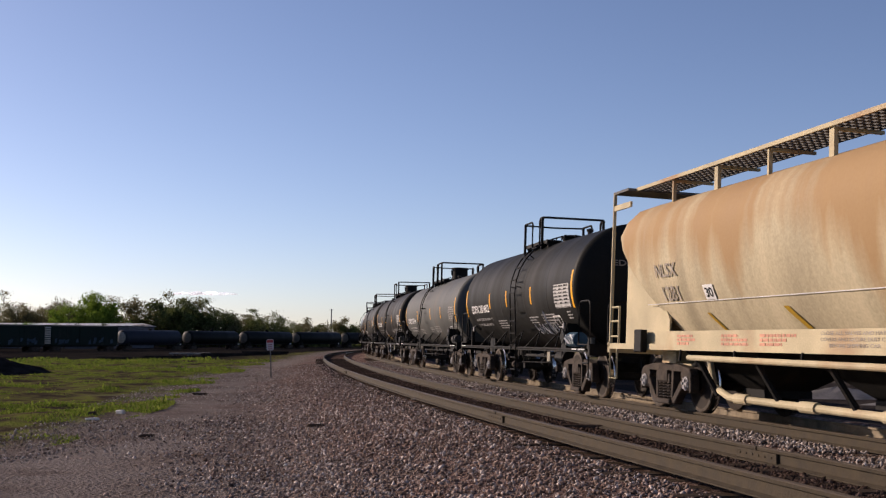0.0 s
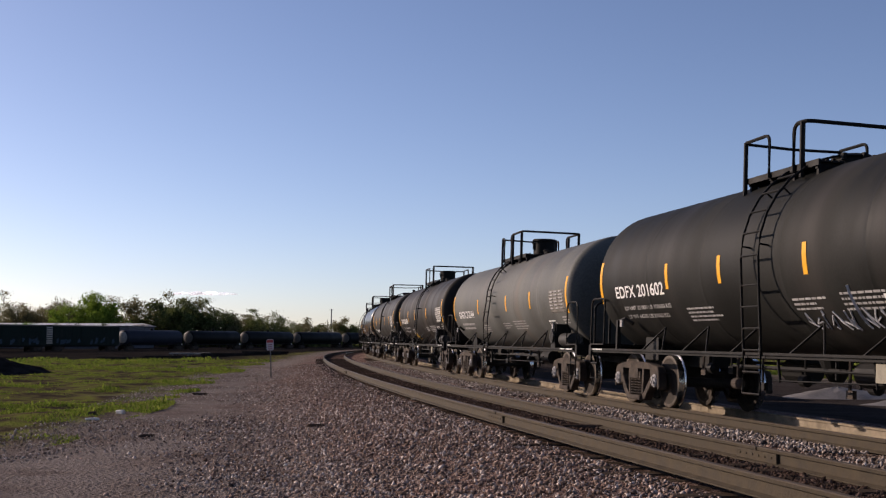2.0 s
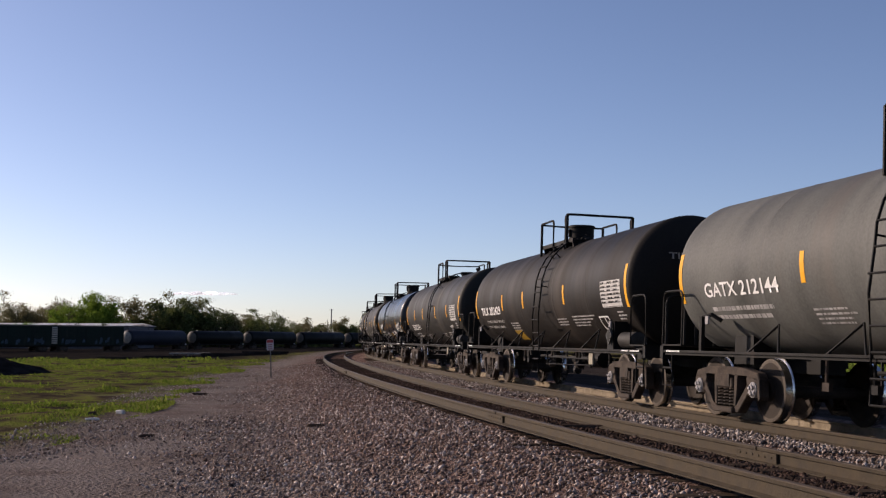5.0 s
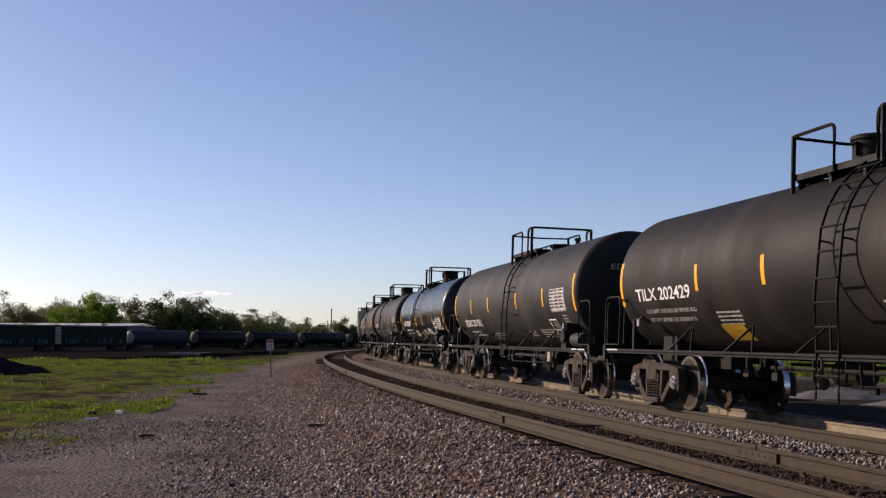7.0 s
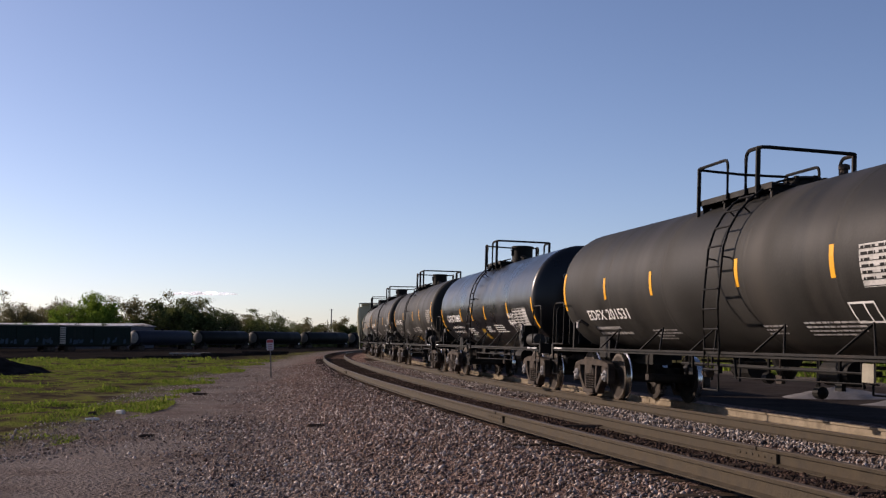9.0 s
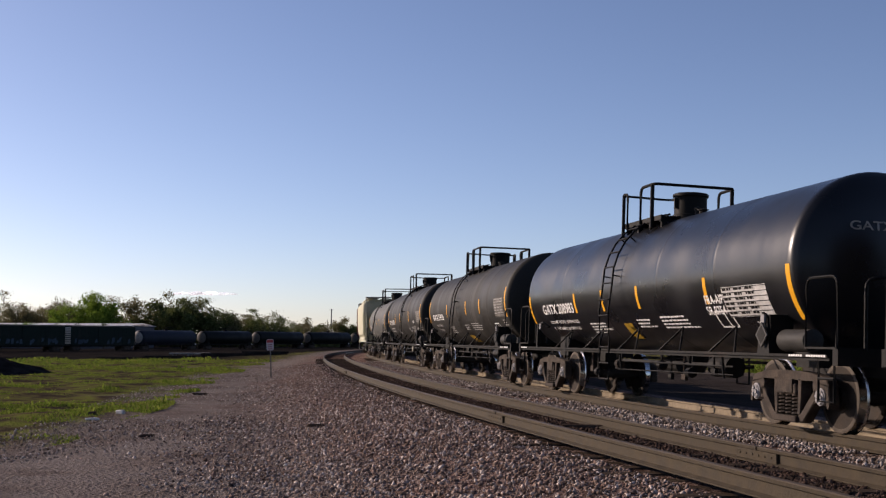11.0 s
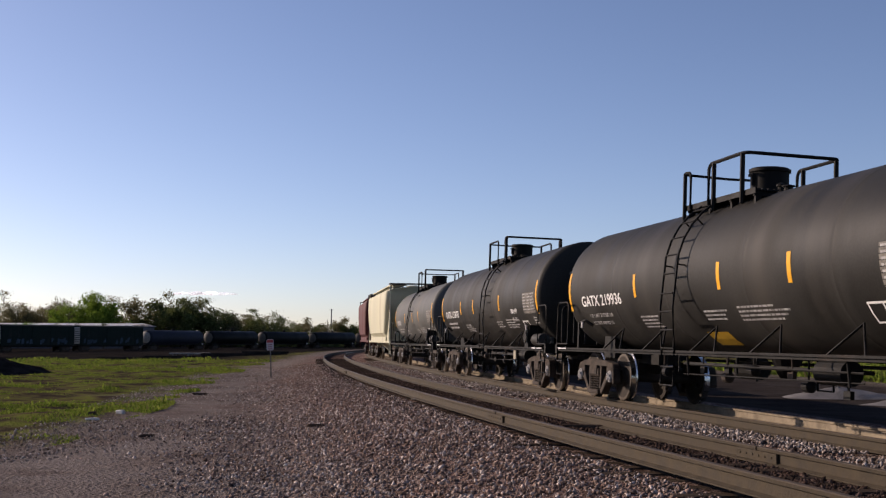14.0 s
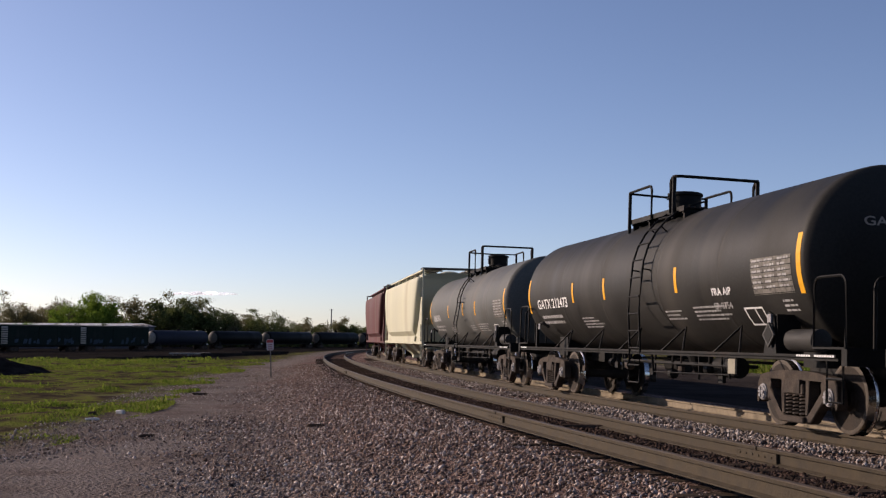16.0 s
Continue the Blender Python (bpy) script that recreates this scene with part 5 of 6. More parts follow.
def yard():
    for u, n in ((-18.4, 17.8), (-36.4, 17.8), (-54.4, 17.8), (-72.4, 17.8)):
        far_boxcar(u, n)
    far_tank(0.0, 18.6, "slate_tank_paint", (0.020, 0.022, 0.032), "slate grey tank car with a sunlit pale end")
    for u, n in ((19.3, 18.6), (38.4, 20.0), (59.0, 21.0), (81.0, 20.5), (102.0, 20.0), (122.5, 20.0), (143.0, 20.0)):
        far_tank(u, n, "soot_black_tank_paint", (0.005, 0.005, 0.005), "sooty black tank car with a pale end")
    # the track under it
    track = tagged(new("track_yard"), "far yard track on dark cinders", "railway track", kind="structure")
    yaw = math.atan2(FAR_DIR.y, FAR_DIR.x)
    for o in (-0.7525, 0.7525):
        bm = bmesh.new()
        box(bm, -130, 220, o - 0.036, o + 0.036, -0.17, 0.0)
        ob = part("rail", fix(bm), RAIL_SIDE, track)
        ob.matrix_basis = far_pose(0)
    bm = bmesh.new()
    vs = [bm.verts.new(v) for v in ((-130, -3.4, -0.6), (-130, -1.7, -0.17), (-130, 1.7, -0.17), (-130, 3.4, -0.6), (220, -3.4, -0.6), (220, -1.7, -0.17), (220, 1.7, -0.17), (220, 3.4, -0.6))]
    for i in range(3):
        bm.faces.new((vs[i], vs[i + 1], vs[i + 5], vs[i + 4]))
    bed = part("track_bed", fix(bm), material("dark_cinders", (0.018, 0.016, 0.015), 0.95, vary=0.4, scale=1.0, bump=0.6), track, "low bank of dark cinders")
    bed.matrix_basis = far_pose(0)
    # stacked sleepers and scrap in front of it
    rng = random.Random(21)
    dark = material("tarry_timber", (0.022, 0.019, 0.018), 0.9, vary=0.4, scale=2, bump=0.5)
    for x, y, n in ((-29, 104, 5), (-25.5, 108, 4), (-21, 112, 5), (-33, 118, 6), (-27, 122, 5), (-40, 110, 5), (-46, 112, 5), (-18, 116, 4)):
        z = float(ground_z([x], [y])[0])
        pile = tagged(new("sleeper_stack"), "low stack of dark old railway sleepers", "timber stack", group="sleeper stacks")
        pile.matrix_basis = pose(x, y, z + 0.02, 0, 0, rng.uniform(-15, 15))
        for k in range(n):
            for row in range(2):
                bm = bmesh.new()
                box(bm, -2.2 + rng.uniform(-0.3, 0.3), 2.2 + rng.uniform(-0.3, 0.3), k * 0.27, k * 0.27 + 0.23, row * 0.19, row * 0.19 + 0.185)
                part("sleeper", fix(bm), dark, pile)
    bm = bmesh.new()
    box(bm, -2.2, 2.2, -0.9, 0.9, 0, 0.16)
    for x in (-1.8, 0, 1.8):
        box(bm, x - 0.1, x + 0.1, -0.8, 0.8, -0.5, 0)
    slab = part("pale_slab", fix(bm), material("pale_concrete", (0.24, 0.225, 0.21), 0.85, vary=0.2), None)
    tagged(slab, "pale flat concrete slab lying on dark timbers", "slab")
    slab.matrix_basis = pose(-29.5, 135, float(ground_z([-29.5], [135])[0]) + 0.5)
    # long shed with a white roof
    shed = tagged(new("warehouse"), "long low warehouse with a white metal roof", "warehouse")
    wall = material("grey_sheet_wall", (0.09, 0.09, 0.10), 0.7, vary=0.15, scale=0.4)
    roof = material("white_sheet_roof", (0.88, 0.87, 0.86), 0.45, metal=0.0, vary=0.08, scale=0.3)
    bm = bmesh.new()
    box(bm, -150, 0, 0, 26, -0.9, 4.6)
    part("wall", fix(bm), wall, shed)
    bm = bmesh.new()
    vs = [bm.verts.new(v) for v in ((-150.5, -0.6, 4.62), (0.6, -0.6, 4.62), (0.6, 13, 5.25), (-150.5, 13, 5.25), (0.6, 26.6, 4.62), (-150.5, 26.6, 4.62))]
    bm.faces.new((vs[0], vs[1], vs[2], vs[3]))
    bm.faces.new((vs[3], vs[2], vs[4], vs[5]))
    bmesh.ops.solidify(bm, geom=bm.faces[:], thickness=0.12)
    part("roof", fix(bm), roof, shed)
    for k in range(12):
        bm = bmesh.new()
        box(bm, -12 * k - 6, -12 * k - 2.5, -0.08, -0.005, -0.9, 3.2)
        part("door", fix(bm), material("shed_door", (0.10, 0.10, 0.11), 0.7), shed)
    shed.matrix_basis = pose(-68.5, 252, -0.78, 0, 0, 2)


yard()

LEAF = {
    "fresh": island_material("fresh_green_leaves", [(0.098, 0.156, 0.023), (0.156, 0.234, 0.034), (0.124, 0.195, 0.029), (0.195, 0.273, 0.042)], 0.8, 0.45),
    "dark": island_material("dark_green_leaves", [(0.062, 0.081, 0.027), (0.104, 0.125, 0.043), (0.117, 0.127, 0.055), (0.083, 0.107, 0.036)], 0.8, 0.42),
    "olive": island_material("budding_olive_leaves", [(0.098, 0.094, 0.044), (0.150, 0.138, 0.062), (0.169, 0.140, 0.075), (0.117, 0.114, 0.051)], 0.8, 0.42),
}
BARK = material("grey_brown_bark", (0.060, 0.048, 0.038), 0.9, vary=0.3, bump=0.5)


def tree(x, y, high, wide, leaf, seed, dense=1.0, bare=0.0, label=""):
    rng = random.Random(seed)
    nr = np.random.default_rng(seed)
    z = float(ground_z([x], [y])[0])
    t = tagged(new("tree"), label or {"fresh": "tree in fresh bright green leaf", "dark": "dark green leafy tree beyond the yard", "olive": "tree with thin olive spring leaves"}[leaf], "tree", group="trees beyond the yard")
    t.matrix_basis = pose(x, y, z - 0.1, 0, 0, rng.uniform(0, 360))
    bm = bmesh.new()
    top = high * 0.72
    trunk = [(0, 0, 0), (rng.uniform(-0.2, 0.2), rng.uniform(-0.2, 0.2), top * 0.4), (rng.uniform(-0.5, 0.5), rng.uniform(-0.5, 0.5), top)]
    r = 0.022 * high + 0.05
    pts = []
    for i in range(7):
        u = i / 6
        a, b, c = [Vector(p) for p in trunk]
        pts.append(a.lerp(b, u).lerp(b.lerp(c, u), u))
    rings = []
    for i, p in enumerate(pts):
        k = r * (1 - 0.8 * i / 6)
        rings.append([bm.verts.new(p + Vector((k * math.cos(q), k * math.sin(q), 0))) for q in (2 * math.pi * j / 7 for j in range(7))])
    for a, b in zip(rings, rings[1:]):
        for j in range(7):
            bm.faces.new((a[j], a[(j + 1) % 7], b[(j + 1) % 7], b[j]))
    tips = []
    for i in range(13):
        u = rng.uniform(0.28, 0.98)
        p = pts[min(6, int(u * 6))]
        q = rng.uniform(0, 2 * math.pi)
        reach = wide * 0.5 * rng.uniform(0.55, 1.0) * (1.15 - 0.55 * abs(u - 0.45) * 1.6)
        e = p + Vector((reach * math.cos(q), reach * math.sin(q), high * rng.uniform(0.10, 0.30)))
        m = p.lerp(e, 0.5) + Vector((0, 0, -0.04 * high))
        tube(bm, [p, m, e], r * 0.22, 4)
        tips.append(e)
        tips.append(p.lerp(e, 0.6))
        for _ in range(3 if bare else 1):
            f = e + Vector((rng.uniform(-1, 1), rng.uniform(-1, 1), rng.uniform(0.2, 1.2))) * wide * 0.12
            tube(bm, [m.lerp(e, 0.6), f], r * 0.1, 3)
            tips.append(f)
    part("trunk", fix(bm), BARK, t)
    n = int(3800 * dense)
    C = np.array([tuple(v) for v in tips])
    pick = nr.integers(0, len(C), n)
    spread = np.where(nr.random(n) < 0.78, 0.060, 0.085)[:, None] * wide
    P = C[pick] + nr.normal(0, 1, (n, 3)) * spread * np.array([1, 1, 0.75])
    P[:, 2] = np.clip(P[:, 2], high * 0.08, high * 0.98 + nr.normal(0, 0.02, n) * high)
    S = nr.uniform(0.10, 0.24, n) * (0.5 + high / 22)
    A, B = nr.normal(0, 1, (n, 3)), nr.normal(0, 1, (n, 3))
    A /= np.linalg.norm(A, axis=1)[:, None]
    B -= A * (A * B).sum(1)[:, None]
    B /= np.linalg.norm(B, axis=1)[:, None]
    A, B = A * S[:, None], B * S[:, None] * 0.8
    V = np.stack([P - A, P - 0.2 * A + B, P + A, P - 0.1 * A - B], 1).reshape(-1, 3)
    me = bpy.data.meshes.new("crown")
    me.from_pydata(V.tolist(), [], [(4 * i, 4 * i + 1, 4 * i + 2, 4 * i + 3) for i in range(n)])
    me.materials.append(LEAF[leaf])
    c = new("crown", me)
    c.parent = t
    return t


def woods():
    # x of the picture's plan, distance, height, width, leaf
    rows = [(-116, 305, 14.0, 10, "olive", 0.5, 1), (-108, 300, 11.5, 11, "olive", 1.2, 0), (-100, 310, 12.0, 11, "olive", 1.3, 0), (-94, 315, 11.0, 10, "olive", 1.1, 0), (-97, 300, 12.6, 9, "olive", 0.35, 1),
            (-89, 290, 13.6, 11, "fresh", 1.8, 0), (-84, 285, 11.0, 9, "fresh", 1.5, 0), (-92, 284, 9.0, 9, "fresh", 1.3, 0), (-81, 300, 13.8, 10, "olive", 0.9, 1), (-76, 305, 12.0, 10, "olive", 0.7, 1), (-74, 300, 10.0, 10, "dark", 1.5, 0),
            (-71, 300, 12.6, 10, "dark", 1.8, 0), (-66, 296, 11.8, 10, "dark", 1.8, 0), (-69, 305, 14.2, 11, "olive", 0.7, 1), (-62, 300, 9.5, 9, "dark", 1.6, 0), (-58, 300, 8.0, 8, "dark", 1.5, 0), (-60, 315, 11.2, 9, "dark", 1.2, 0),
            (-55, 300, 7.6, 7, "olive", 1.0, 1), (-52, 308, 6.4, 8, "dark", 1.3, 0), (-46, 300, 9.0, 9, "dark", 1.0, 1), (-50, 310, 7.6, 7, "olive", 1.0, 0), (-42, 312, 6.0, 8, "dark", 1.2, 0), (-37, 330, 5.4, 7, "dark", 1.2, 0),
            (-36, 320, 7.2, 7, "olive", 1.0, 0), (-31, 330, 8.2, 8, "olive", 1.0, 0), (-27, 330, 6.6, 7, "dark", 1.0, 0), (-24, 335, 5.4, 7, "dark", 1.1, 0), (-19, 335, 6.0, 7, "olive", 1.0, 0), (-14, 335, 7.0, 8, "dark", 1.0, 0), (-8, 335, 7.4, 8, "olive", 1.0, 0), (-22, 345, 5.2, 8, "dark", 1.0, 0),
            (-112, 322, 9.5, 12, "olive", 1.4, 0), (-104, 325, 9.8, 12, "dark", 1.2, 0), (-99, 322, 9.2, 11, "olive", 1.3, 0), (-93, 320, 9.5, 11, "olive", 1.2, 0), (-79, 318, 10.5, 11, "dark", 1.3, 0), (-73, 318, 9.6, 11, "olive", 1.3, 0), (-58, 322, 8.0, 10, "olive", 1.2, 0), (-49, 324, 6.2, 9, "dark", 1.2, 0), (-41, 326, 5.6, 9, "olive", 1.1, 0)]
    # bushes that break the line of the warehouse roof
    rows += [(-88, 240, 4.6, 6, "fresh", 0.3, 0), (-79, 241, 4.4, 6, "olive", 0.3, 0), (-71, 242, 4.8, 4, "dark", 0.3, 0), (-96, 240, 4.4, 5, "olive", 0.3, 0)]
    for i, (x, y, h, w, leaf, dense, bare) in enumerate(rows):
        tree(x, y, h + 1.0, w * 1.12, leaf, 100 + i, dense, bare)


woods()


def undergrowth():
    """Low scrub along the far edge of the yard."""
    nr = np.random.default_rng(12)
    n = 14000
    x = nr.uniform(-150, 8, n)
    y = 318 + 0.12 * (x + 60) + nr.normal(0, 4, n)
    z = ground_z(x, y) + nr.random(n) ** 1.4 * (3.2 + 1.5 * np.sin(x * 0.31) + 1.0 * np.sin(x * 0.83)) * np.where(x < -62, 1.5, 0.6)
    P = np.stack([x, y, z], -1)
    A, B = nr.normal(0, 0.45, (n, 3)), nr.normal(0, 0.45, (n, 3))
    me = bpy.data.meshes.new("undergrowth")
    me.from_pydata(np.stack([P - A, P + B, P + A, P - B], 1).reshape(-1, 3).tolist(), [], [(4 * i, 4 * i + 1, 4 * i + 2, 4 * i + 3) for i in range(n)])
    me.materials.append(LEAF["dark"])
    tagged(new("undergrowth", me), "dark scrub and bushes under the far trees", "bushes", kind="stuff")


undergrowth()

GRASS = island_material("spring_grass", [(0.06, 0.095, 0.014), (0.15, 0.215, 0.031), (0.23, 0.265, 0.048), (0.10, 0.155, 0.022), (0.20, 0.17, 0.068)], 0.8, 0.35)


def grass():
    nr = np.random.default_rng(8)
    n = 430000
    y = 13 + 72 * nr.random(n) ** 1.3
    x = turf_edge(y) + 0.6 - nr.random(n) * (3 + 0.40 * y)
    r2 = np.array([noise.noise((a * 0.13, b * 0.13, 5.0)) for a, b in zip(x, y)])
    r1 = np.array([noise.noise((a * 0.35, b * 0.35, 0.0)) for a, b in zip(x, y)])
    r3 = np.array([noise.noise((a * 1.1, b * 0.8, 9.0)) for a, b in zip(x, y)])
    k = (nr.random(n) < np.clip((0.9 * r2 + 0.9 * r1 + 1.4 * r3 + 0.06) * 2.6, 0, 1)) & (x < turf_edge(y) + 0.8 * r2 + 0.9 * r1)
    x, y, r2 = x[k], y[k], r2[k]
    n = len(x)
    z = ground_z(x, y)
    off = 0.05 * r1[k] + 0.10 * r2 + hummocks(x, y)
    h = nr.uniform(0.016, 0.048, n) * (0.85 + 0.012 * y) * np.clip(0.9 + 1.3 * r3[k], 0.5, 1.7) * (1 + 1.2 * (nr.random(n) < 0.03)) * np.clip(0.55 + 1.0 * (r1[k] + r2), 0.4, 1.1)
    a = nr.random(n) * 2 * np.pi
    w = 0.006 + h * 0.22
    lx, ly = nr.normal(0, 0.4, n) * h, nr.normal(0, 0.4, n) * h
    P = np.stack([x, y, z + off - 0.01], -1)
    D = np.stack([np.cos(a) * w, np.sin(a) * w, 0 * w], -1)
    T = P + np.stack([lx, ly, h], -1)
    V = np.stack([P - D, P + D, T + 0.35 * D, T - 0.5 * D], 1).reshape(-1, 3)
    me = bpy.data.meshes.new("grass")
    me.from_pydata(V.tolist(), [], [(4 * i, 4 * i + 1, 4 * i + 2, 4 * i + 3) for i in range(n)])
    me.materials.append(GRASS)
    tagged(new("grass", me), "patchy short spring grass beside the gravel road", "grass", kind="stuff")
    # taller weeds along the field's far edge
    n = 5000
    x = nr.uniform(-46, -12, n)
    y = 82 + nr.normal(0, 2.5, n)
    tall = np.clip(0.5 + 0.5 * np.sin(x * 1.7) + 0.4 * np.sin(x * 0.6), 0.1, 1.3)
    h = nr.uniform(0.06, 0.24, n) * tall
    P = np.stack([x, y, ground_z(x, y)], -1)
    a = nr.random(n) * 6.28
    D = np.stack([np.cos(a), np.sin(a), 0 * a], -1) * 0.04
    T = P + np.stack([nr.normal(0, 0.06, n), nr.normal(0, 0.06, n), h], -1)
    me = bpy.data.meshes.new("weeds")
    me.from_pydata(np.stack([P - D, P + D, T + D, T - D], 1).reshape(-1, 3).tolist(), [], [(4 * i, 4 * i + 1, 4 * i + 2, 4 * i + 3) for i in range(n)])
    me.materials.append(GRASS)
    tagged(new("weeds", me), "taller green weeds along the field's edge", "weeds", kind="stuff")
    # a strip of green far behind the train
    n = 26000
    s = nr.uniform(-60, 40, n)
    d = -nr.uniform(19, 32, n)
    x, y, _ = on_line(s, d)
    h = nr.uniform(0.12, 0.55, n)
    P = np.stack([x, y, ground_z(x, y)], -1)
    a = nr.random(n) * 6.28
    D = np.stack([np.cos(a), np.sin(a), 0 * a], -1) * 0.05
    T = P + np.stack([nr.normal(0, 0.2, n), nr.normal(0, 0.2, n), h], -1)
    me = bpy.data.meshes.new("weeds")
    me.from_pydata(np.stack([P - D, P + D, T + D, T - D], 1).reshape(-1, 3).tolist(), [], [(4 * i, 4 * i + 1, 4 * i + 2, 4 * i + 3) for i in range(n)])
    me.materials.append(GRASS)
    tagged(new("weeds", me), "green weeds on the far side of the train", "weeds", kind="stuff")


grass()


def heap(name, x, y, rx, ry, high, mat, label, seed):
    bm = bmesh.new()
    n, m = 34, 12
    z0 = float(ground_z([x], [y])[0])
    rings = []
    for i in range(m):
        u = i / (m - 1)
        ring = []
        for k in range(n):
            a = 2 * math.pi * k / n
            q = 1 + 0.30 * noise.noise((math.cos(a) * 1.5, math.sin(a) * 1.5, seed)) + 0.12 * noise.noise((k * 0.9, i * 0.9, seed))
            r = u * q
            z = high * (1 - u) ** 0.85 * (1 + 0.15 * noise.noise((k * 0.5, i * 0.7, seed + 3)))
            ring.append(bm.verts.new((rx * r * math.cos(a), ry * r * math.sin(a), z - 0.12 * u)))
        rings.append(ring)
    for a, b in zip(rings, rings[1:]):
        for k in range(n):
            bm.faces.new((a[k], a[(k + 1) % n], b[(k + 1) % n], b[k]))
    bmesh.ops.remove_doubles(bm, verts=bm.verts, dist=0.001)
    ob = part(name, fix(bm), mat, None, smooth=True)
    ob.matrix_basis = pose(x, y, z0)
    return tagged(ob, label, "stone heap", group="heaps of stone")


heap("stone_mound", -23.3, 52, 5.2, 4.2, 1.55, material("dark_crushed_stone", (0.022, 0.019, 0.018), 0.95, vary=0.5, scale=2, grain=14, bump=0.9), "dark heap of crushed stone on the grass", 2.0)
PALE_HEAP = material("pale_crushed_stone", (0.16, 0.15, 0.145), 0.95, vary=0.3, scale=1.5, grain=14, bump=0.9)
for i, (s, d, rx, hh) in enumerate(((-24, -10.8, 2.6, 0.35), (-19.5, -11.2, 2.4, 0.3), (-15, -10.9, 2.8, 0.38), (-10, -11.0, 2.2, 0.32), (-5.5, -11.3, 2.6, 0.35), (-0.5, -11.0, 2.6, 0.3))):
    hx, hy, _ = on_line(s, d)
    heap("stone_mound", float(hx), float(hy), rx, rx * 0.6, hh, PALE_HEAP, "low pale windrow of crushed stone behind the train", 5.0 + i)


def sign():
    x, y = -6.91, 46.75
    z = float(ground_z([x], [y])[0])
    s = tagged(new("track_sign"), "small white sign with a red band on a thin post", "sign")
    s.matrix_basis = pose(x, y, z - 0.15, 0, -2.5, 0)
    bm = bmesh.new()
    box(bm, -0.022, 0.022, -0.02, 0.02, 0, 1.62)
    part("post", fix(bm), WOOD_POST, s)
    bm = bmesh.new()
    box(bm, -0.145, 0.145, -0.035, -0.021, 1.26, 1.70)
    bmesh.ops.bevel(bm, geom=[e for e in bm.edges if abs(e.verts[0].co.y - e.verts[1].co.y) > 0.01], offset=0.03, segments=2, affect="EDGES")
    board = part("board", fix(bm), material("sign_white", (0.48, 0.44, 0.45), 0.6, vary=0.1), s)
    bm = bmesh.new()
    box(bm, -0.13, 0.13, -0.0405, -0.0355, 1.57, 1.68)
    part("band", fix(bm), material("sign_red", (0.36, 0.07, 0.07), 0.6), board, "red band")
    for k, w in enumerate((0.19, 0.15, 0.17)):
        bm = bmesh.new()
        box(bm, -w / 2, w / 2, -0.0405, -0.0355, 1.30 + 0.085 * k, 1.34 + 0.085 * k)
        part("bar", fix(bm), material("sign_print", (0.30, 0.16, 0.17), 0.6), board, "row of faded print")


sign()


def mast(x, y, high, r, label, arms=True):
    z = float(ground_z([x], [y])[0])
    m = tagged(new("mast"), label, "mast", group="masts on the skyline")
    m.matrix_basis = pose(x, y, z)
    bm = bmesh.new()
    lathe(bm, [(0, r * 1.5), (high * 0.5, r * 1.1), (high, r * 0.7)], 10, "z")
    part("pole", fix(bm), WOOD_POST, m)
    if arms:
        bm = bmesh.new()
        box(bm, -0.7, 0.7, -0.08, 0.08, high - 0.5, high - 0.35)
        part("head", fix(bm), WOOD_POST, m)


mast(-38.6, 400, 12.6, 0.22, "tall thin grey mast on the skyline")
mast(-40.0, 400, 8.8, 0.16, "shorter grey pole on the skyline", False)
mast(-61.5, 405, 9.2, 0.14, "thin grey pole behind the trees", False)

# litter on the verge
PALE = material("pale_scrap", (0.62, 0.58, 0.52), 0.8, vary=0.2)
TIMBER = material("old_timber_scrap", (0.055, 0.040, 0.032), 0.9, vary=0.3)
for i, (x, y, a, b, c, mat, label) in enumerate(((-6.81, 24.6, 0.16, 0.10, 0.10, PALE, "pale broken stone lying on the grass"), (-7.0, 23.2, 0.20, 0.07, 0.04, PALE, "pale flat stone lying on the grass"), (-7.3, 24.2, 0.12, 0.10, 0.09, TIMBER, "dark stone lying on the grass"),
                                                   (-0.55, 25.9, 0.22, 0.06, 0.04, PALE, "pale wood scrap on the ballast"), (-2.2, 20.2, 0.24, 0.06, 0.05, TIMBER, "dark wood scrap on the gravel"), (-4.9, 19.3, 0.18, 0.06, 0.04, TIMBER, "dark wood scrap on the gravel"),
                                                   (-3.4, 16.2, 0.12, 0.07, 0.03, material("brown_scrap", (0.32, 0.20, 0.12), 0.9), "brown scrap on the gravel"), (-7.0, 33.5, 0.30, 0.08, 0.05, TIMBER, "dark wood scrap on the gravel"), (2.2, 17.4, 0.6, 0.10, 0.05, TIMBER, "dark old sleeper end in the ballast"),
                                                   (-2.0, 14.9, 0.035, 0.03, 0.03, PALE, "white pebble on the gravel"), (0.6, 31.5, 0.32, 0.10, 0.05, TIMBER, "dark wood scrap on the ballast"))):
    bm = bmesh.new()
    bmesh.ops.create_icosphere(bm, subdivisions=2, radius=1.0)
    for v in bm.verts:
        q = 1 + 0.3 * noise.noise(v.co * 1.7 + Vector((i * 3.1, 0, 0)))
        p = Vector([math.copysign(abs(w) ** 0.6, w) for w in v.co]) * q
        v.co = Vector((p.x * a * 0.75, p.y * b * 0.6, p.z * c * 0.7))
    ob = part("scrap", fix(bm), mat, None)
    tagged(ob, label, "litter", group="litter on the gravel")
    ob.matrix_basis = pose(x, y, float(ground_z([x], [y])[0]) + c * 0.5, 0, 0, (i * 47) % 60 - 30)


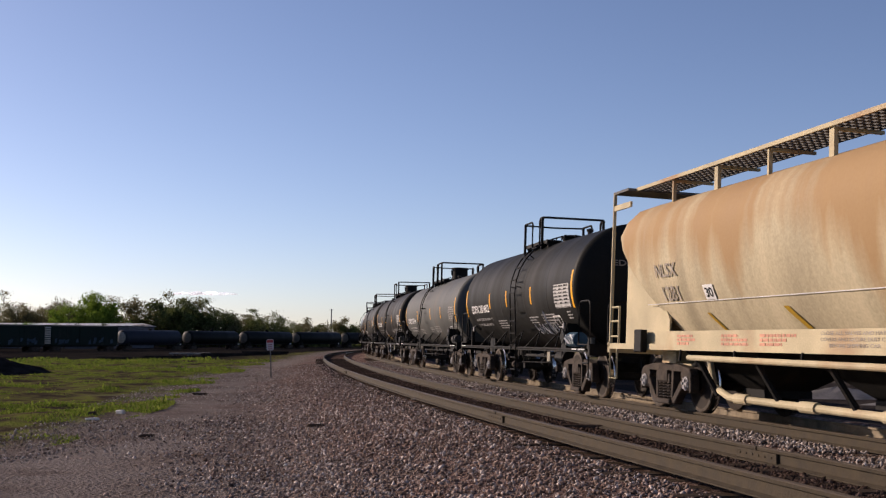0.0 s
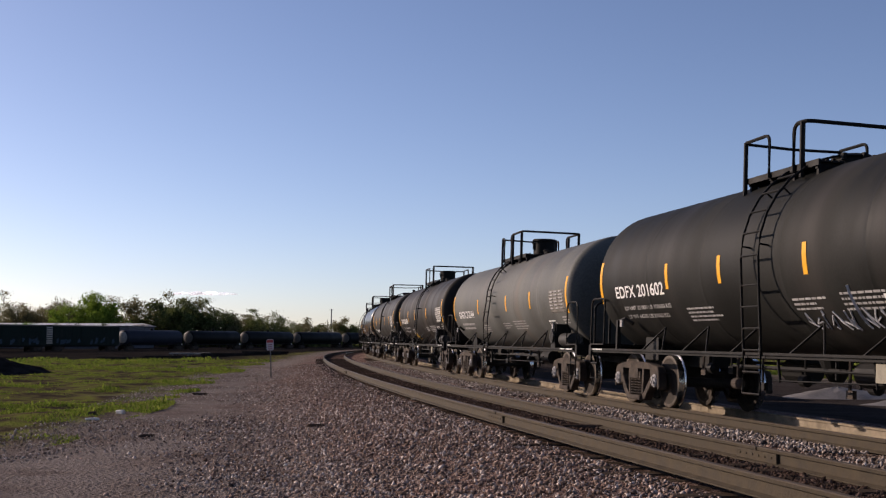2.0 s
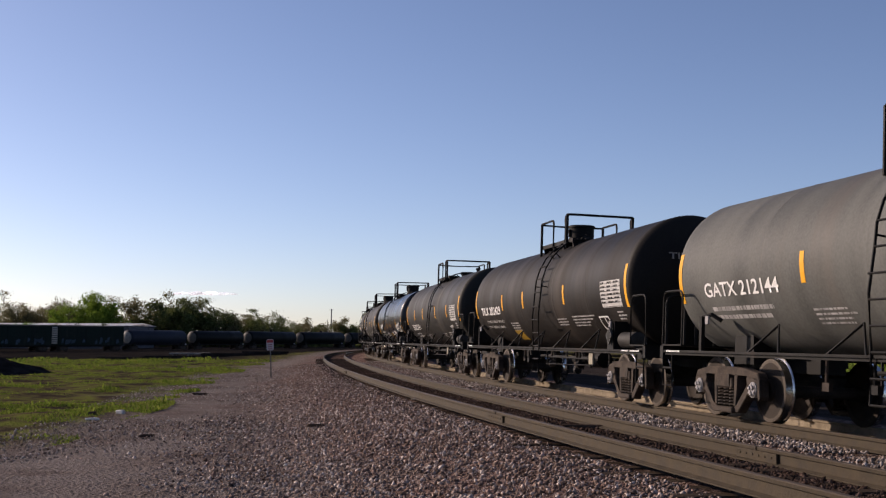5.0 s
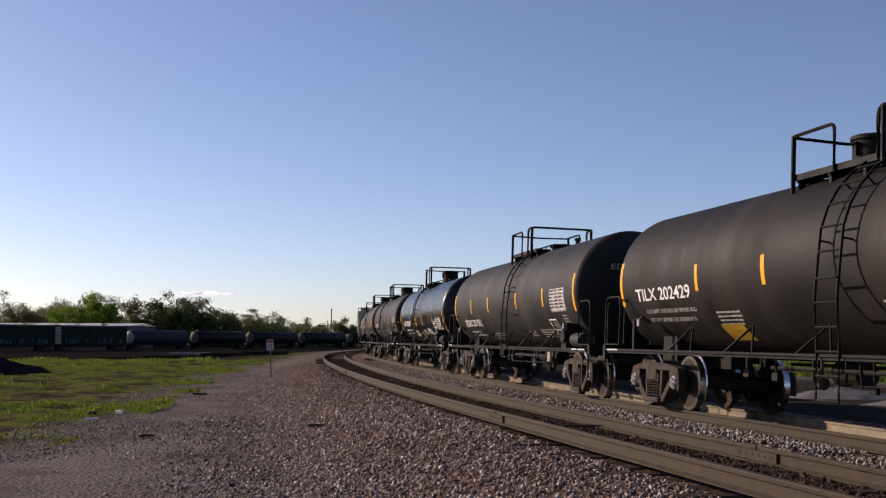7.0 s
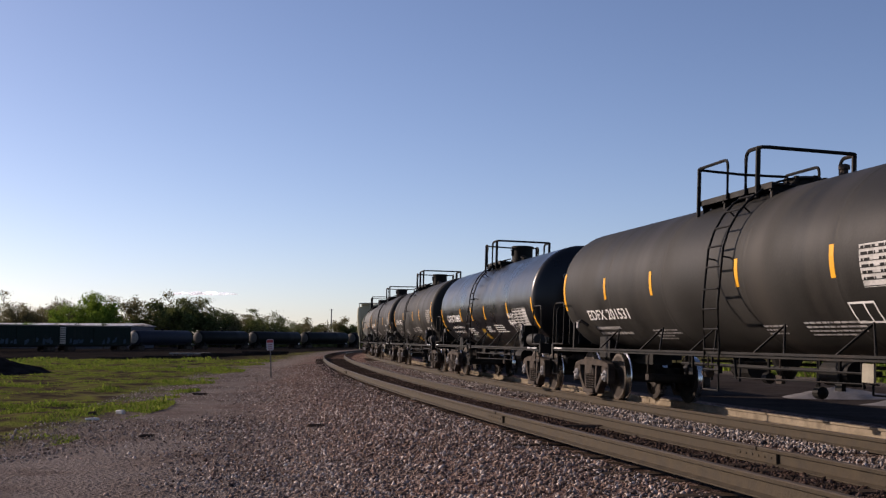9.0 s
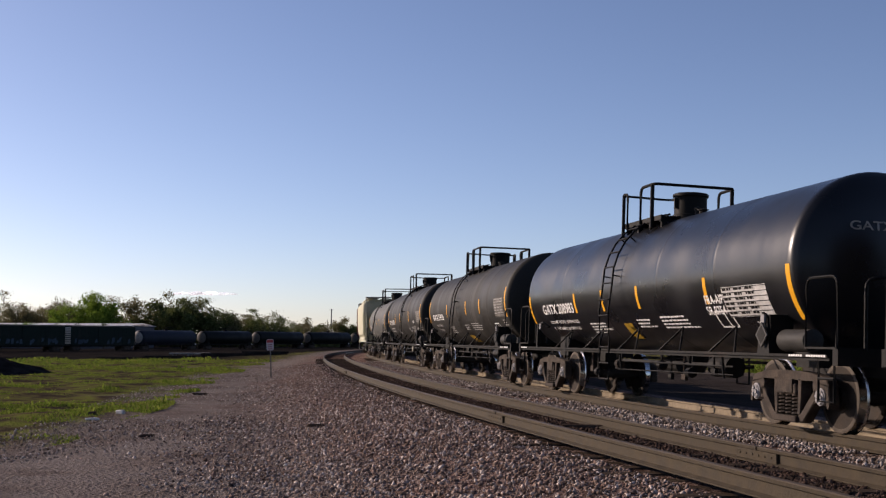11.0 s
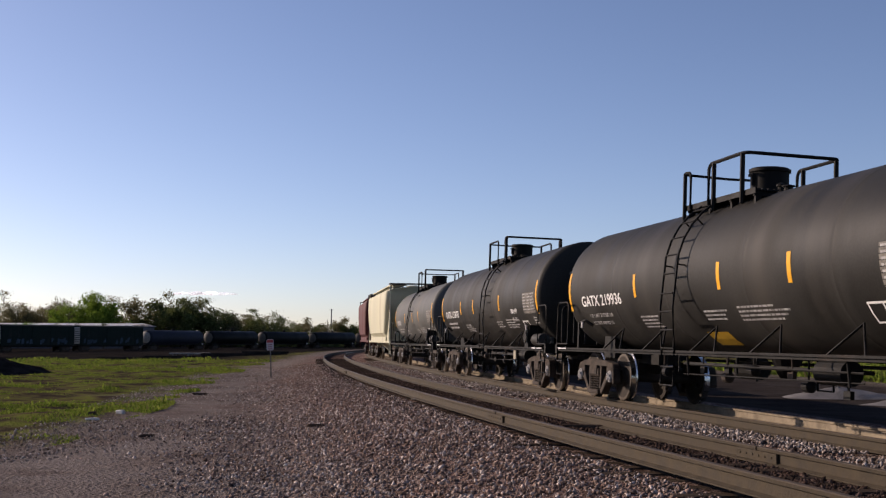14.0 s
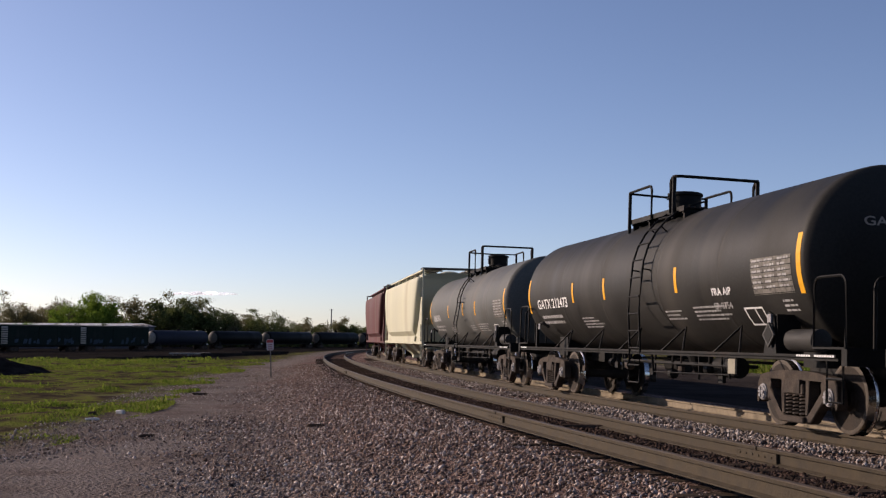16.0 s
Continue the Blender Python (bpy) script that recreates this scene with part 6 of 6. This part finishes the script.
def cloud():
    """A thin streak of cumulus low over the trees."""
    nr = np.random.default_rng(30)
    bm = bmesh.new()
    for k in range(46):
        u = nr.uniform(-1, 1)
        r = (1 - abs(u) ** 2) * nr.uniform(3.5, 9) + 1.5
        bmesh.ops.create_icosphere(bm, subdivisions=2, radius=1.0, matrix=Matrix.Translation((u * 118, nr.uniform(-20, 20), r * 0.35 + nr.uniform(-1, 2))) @ Matrix.Diagonal((r * 2.8, r, r * 0.75, 1)))
    m = bpy.data.materials.new("glowing_cloud")
    m.use_nodes = True
    N, L = m.node_tree.nodes, m.node_tree.links
    b = N["Principled BSDF"]
    b.inputs["Base Color"].default_value = (0.92, 0.92, 0.92, 1)
    b.inputs["Roughness"].default_value = 1.0
    # glow in place of the sunlight a cloud would scatter
    b.inputs["Emission Color"].default_value = (1.0, 0.97, 0.96, 1)
    b.inputs["Emission Strength"].default_value = 0.6
    lw = N.new("ShaderNodeTexNoise")
    lw.inputs["Scale"].default_value = 0.07
    co = N.new("ShaderNodeTexCoord")
    L.new(co.outputs["Object"], lw.inputs[0])
    mr = N.new("ShaderNodeMapRange")
    mr.inputs[1].default_value, mr.inputs[2].default_value, mr.inputs[4].default_value = 0.38, 0.72, 0.5
    L.new(lw.outputs[0], mr.inputs[0])
    L.new(mr.outputs[0], b.inputs["Alpha"])
    ob = part("cloud", fix(bm), m, None, smooth=True)
    tagged(ob, "thin white streak of cloud low in the sky", "cloud", kind="structure")
    ob.matrix_basis = pose(-830, 4000, 152)


cloud()


def insect():
    """A large dark insect that flits through the view."""
    top = tagged(new("flying_insect"), "dark winged insect flitting through the air", "insect")
    dark = material("insect_black", (0.012, 0.011, 0.010), 0.5, vary=0.2)
    bm = bmesh.new()
    lathe(bm, [(-0.013, 0.001), (-0.009, 0.0035), (0.0, 0.0045), (0.006, 0.0035), (0.010, 0.004), (0.013, 0.0015)], 10, "y")
    part("body", fix(bm), dark, top, smooth=True)
    for g in (-1, 1):
        bm = bmesh.new()
        pts = [(0.002 * g, 0.006), (0.018 * g, 0.009), (0.024 * g, 0.002), (0.018 * g, -0.004), (0.003 * g, -0.003)]
        lo = [bm.verts.new((x, y, 0.003 + abs(x) * 0.35)) for x, y in pts]
        hi = [bm.verts.new((x, y, 0.0042 + abs(x) * 0.35)) for x, y in pts]
        bm.faces.new(lo)
        bm.faces.new(hi[::-1])
        for i in range(5):
            bm.faces.new((lo[i], hi[i], hi[(i + 1) % 5], lo[(i + 1) % 5]))
        part("wing", fix(bm), dark, top)
    return top


INSECT = insect()


def run(t):
    return 6.59496 * t - 0.00918 * t * t - 0.00007 * t ** 3


def car_pose(s, h):
    a, b = Vector(on_line(s + h)), Vector(on_line(s - h))
    lean = float(cant(s))
    yaw = math.atan2(a.y - b.y, a.x - b.x)
    return Matrix.Translation((a + b) / 2) @ Matrix.Rotation(yaw, 4, "Z") @ Matrix.Rotation(lean, 4, "X")


def motions():
    for car, s0, h in MOVES:
        walk(car, [(t / 2, car_pose(s0 + run(t / 2), h)) for t in range(33)])
    for wheels, x in SPINS:
        walk(wheels, [(t / 10, pose(x, 0, 0.457) @ Matrix.Rotation(run(t / 10) / 0.457, 4, "Y")) for t in range(161)])
    walk(INSECT, [(t, pose(*p, 0, 0, yaw)) for t, p, yaw in (
        (0.0, (9.0, -6.0, 1.9), 40), (3.0, (8.0, -4.0, 2.1), 40), (6.0, (6.0, -2.0, 1.9), 40), (7.0, (3.0, -0.5, 1.8), 40), (7.3, (1.05, 2.30, 1.68), 40), (7.4, (0.18, 4.37, 1.73), 30), (7.5, (0.05, 5.18, 1.66), 25), (7.6, (-0.21, 5.97, 1.82), 20), (7.7, (-0.48, 6.74, 1.98), 5), (7.8, (-0.45, 7.34, 2.05), -10),
        (7.9, (-0.22, 7.93, 2.28), -15), (8.0, (-0.07, 8.52, 2.42), 5), (8.1, (-0.32, 9.15, 2.15), 25), (8.2, (-0.76, 9.75, 1.91), 30), (8.3, (-0.98, 10.35, 1.62), 40), (9.0, (-5.0, 12.5, 1.2), 50), (11.0, (-16.0, 16.0, 1.5), 60), (16.0, (-24.0, 12.0, 1.5), 60))])
    for car, u in FAR:
        walk(car, [(t, far_pose(u + m)) for t, m in ((0, 0.0), (2, 0.42), (4, 1.2), (6, 2.0), (8, 2.95), (10, 4.1), (12, 5.4), (14, 6.95), (16, 8.5))])


motions()
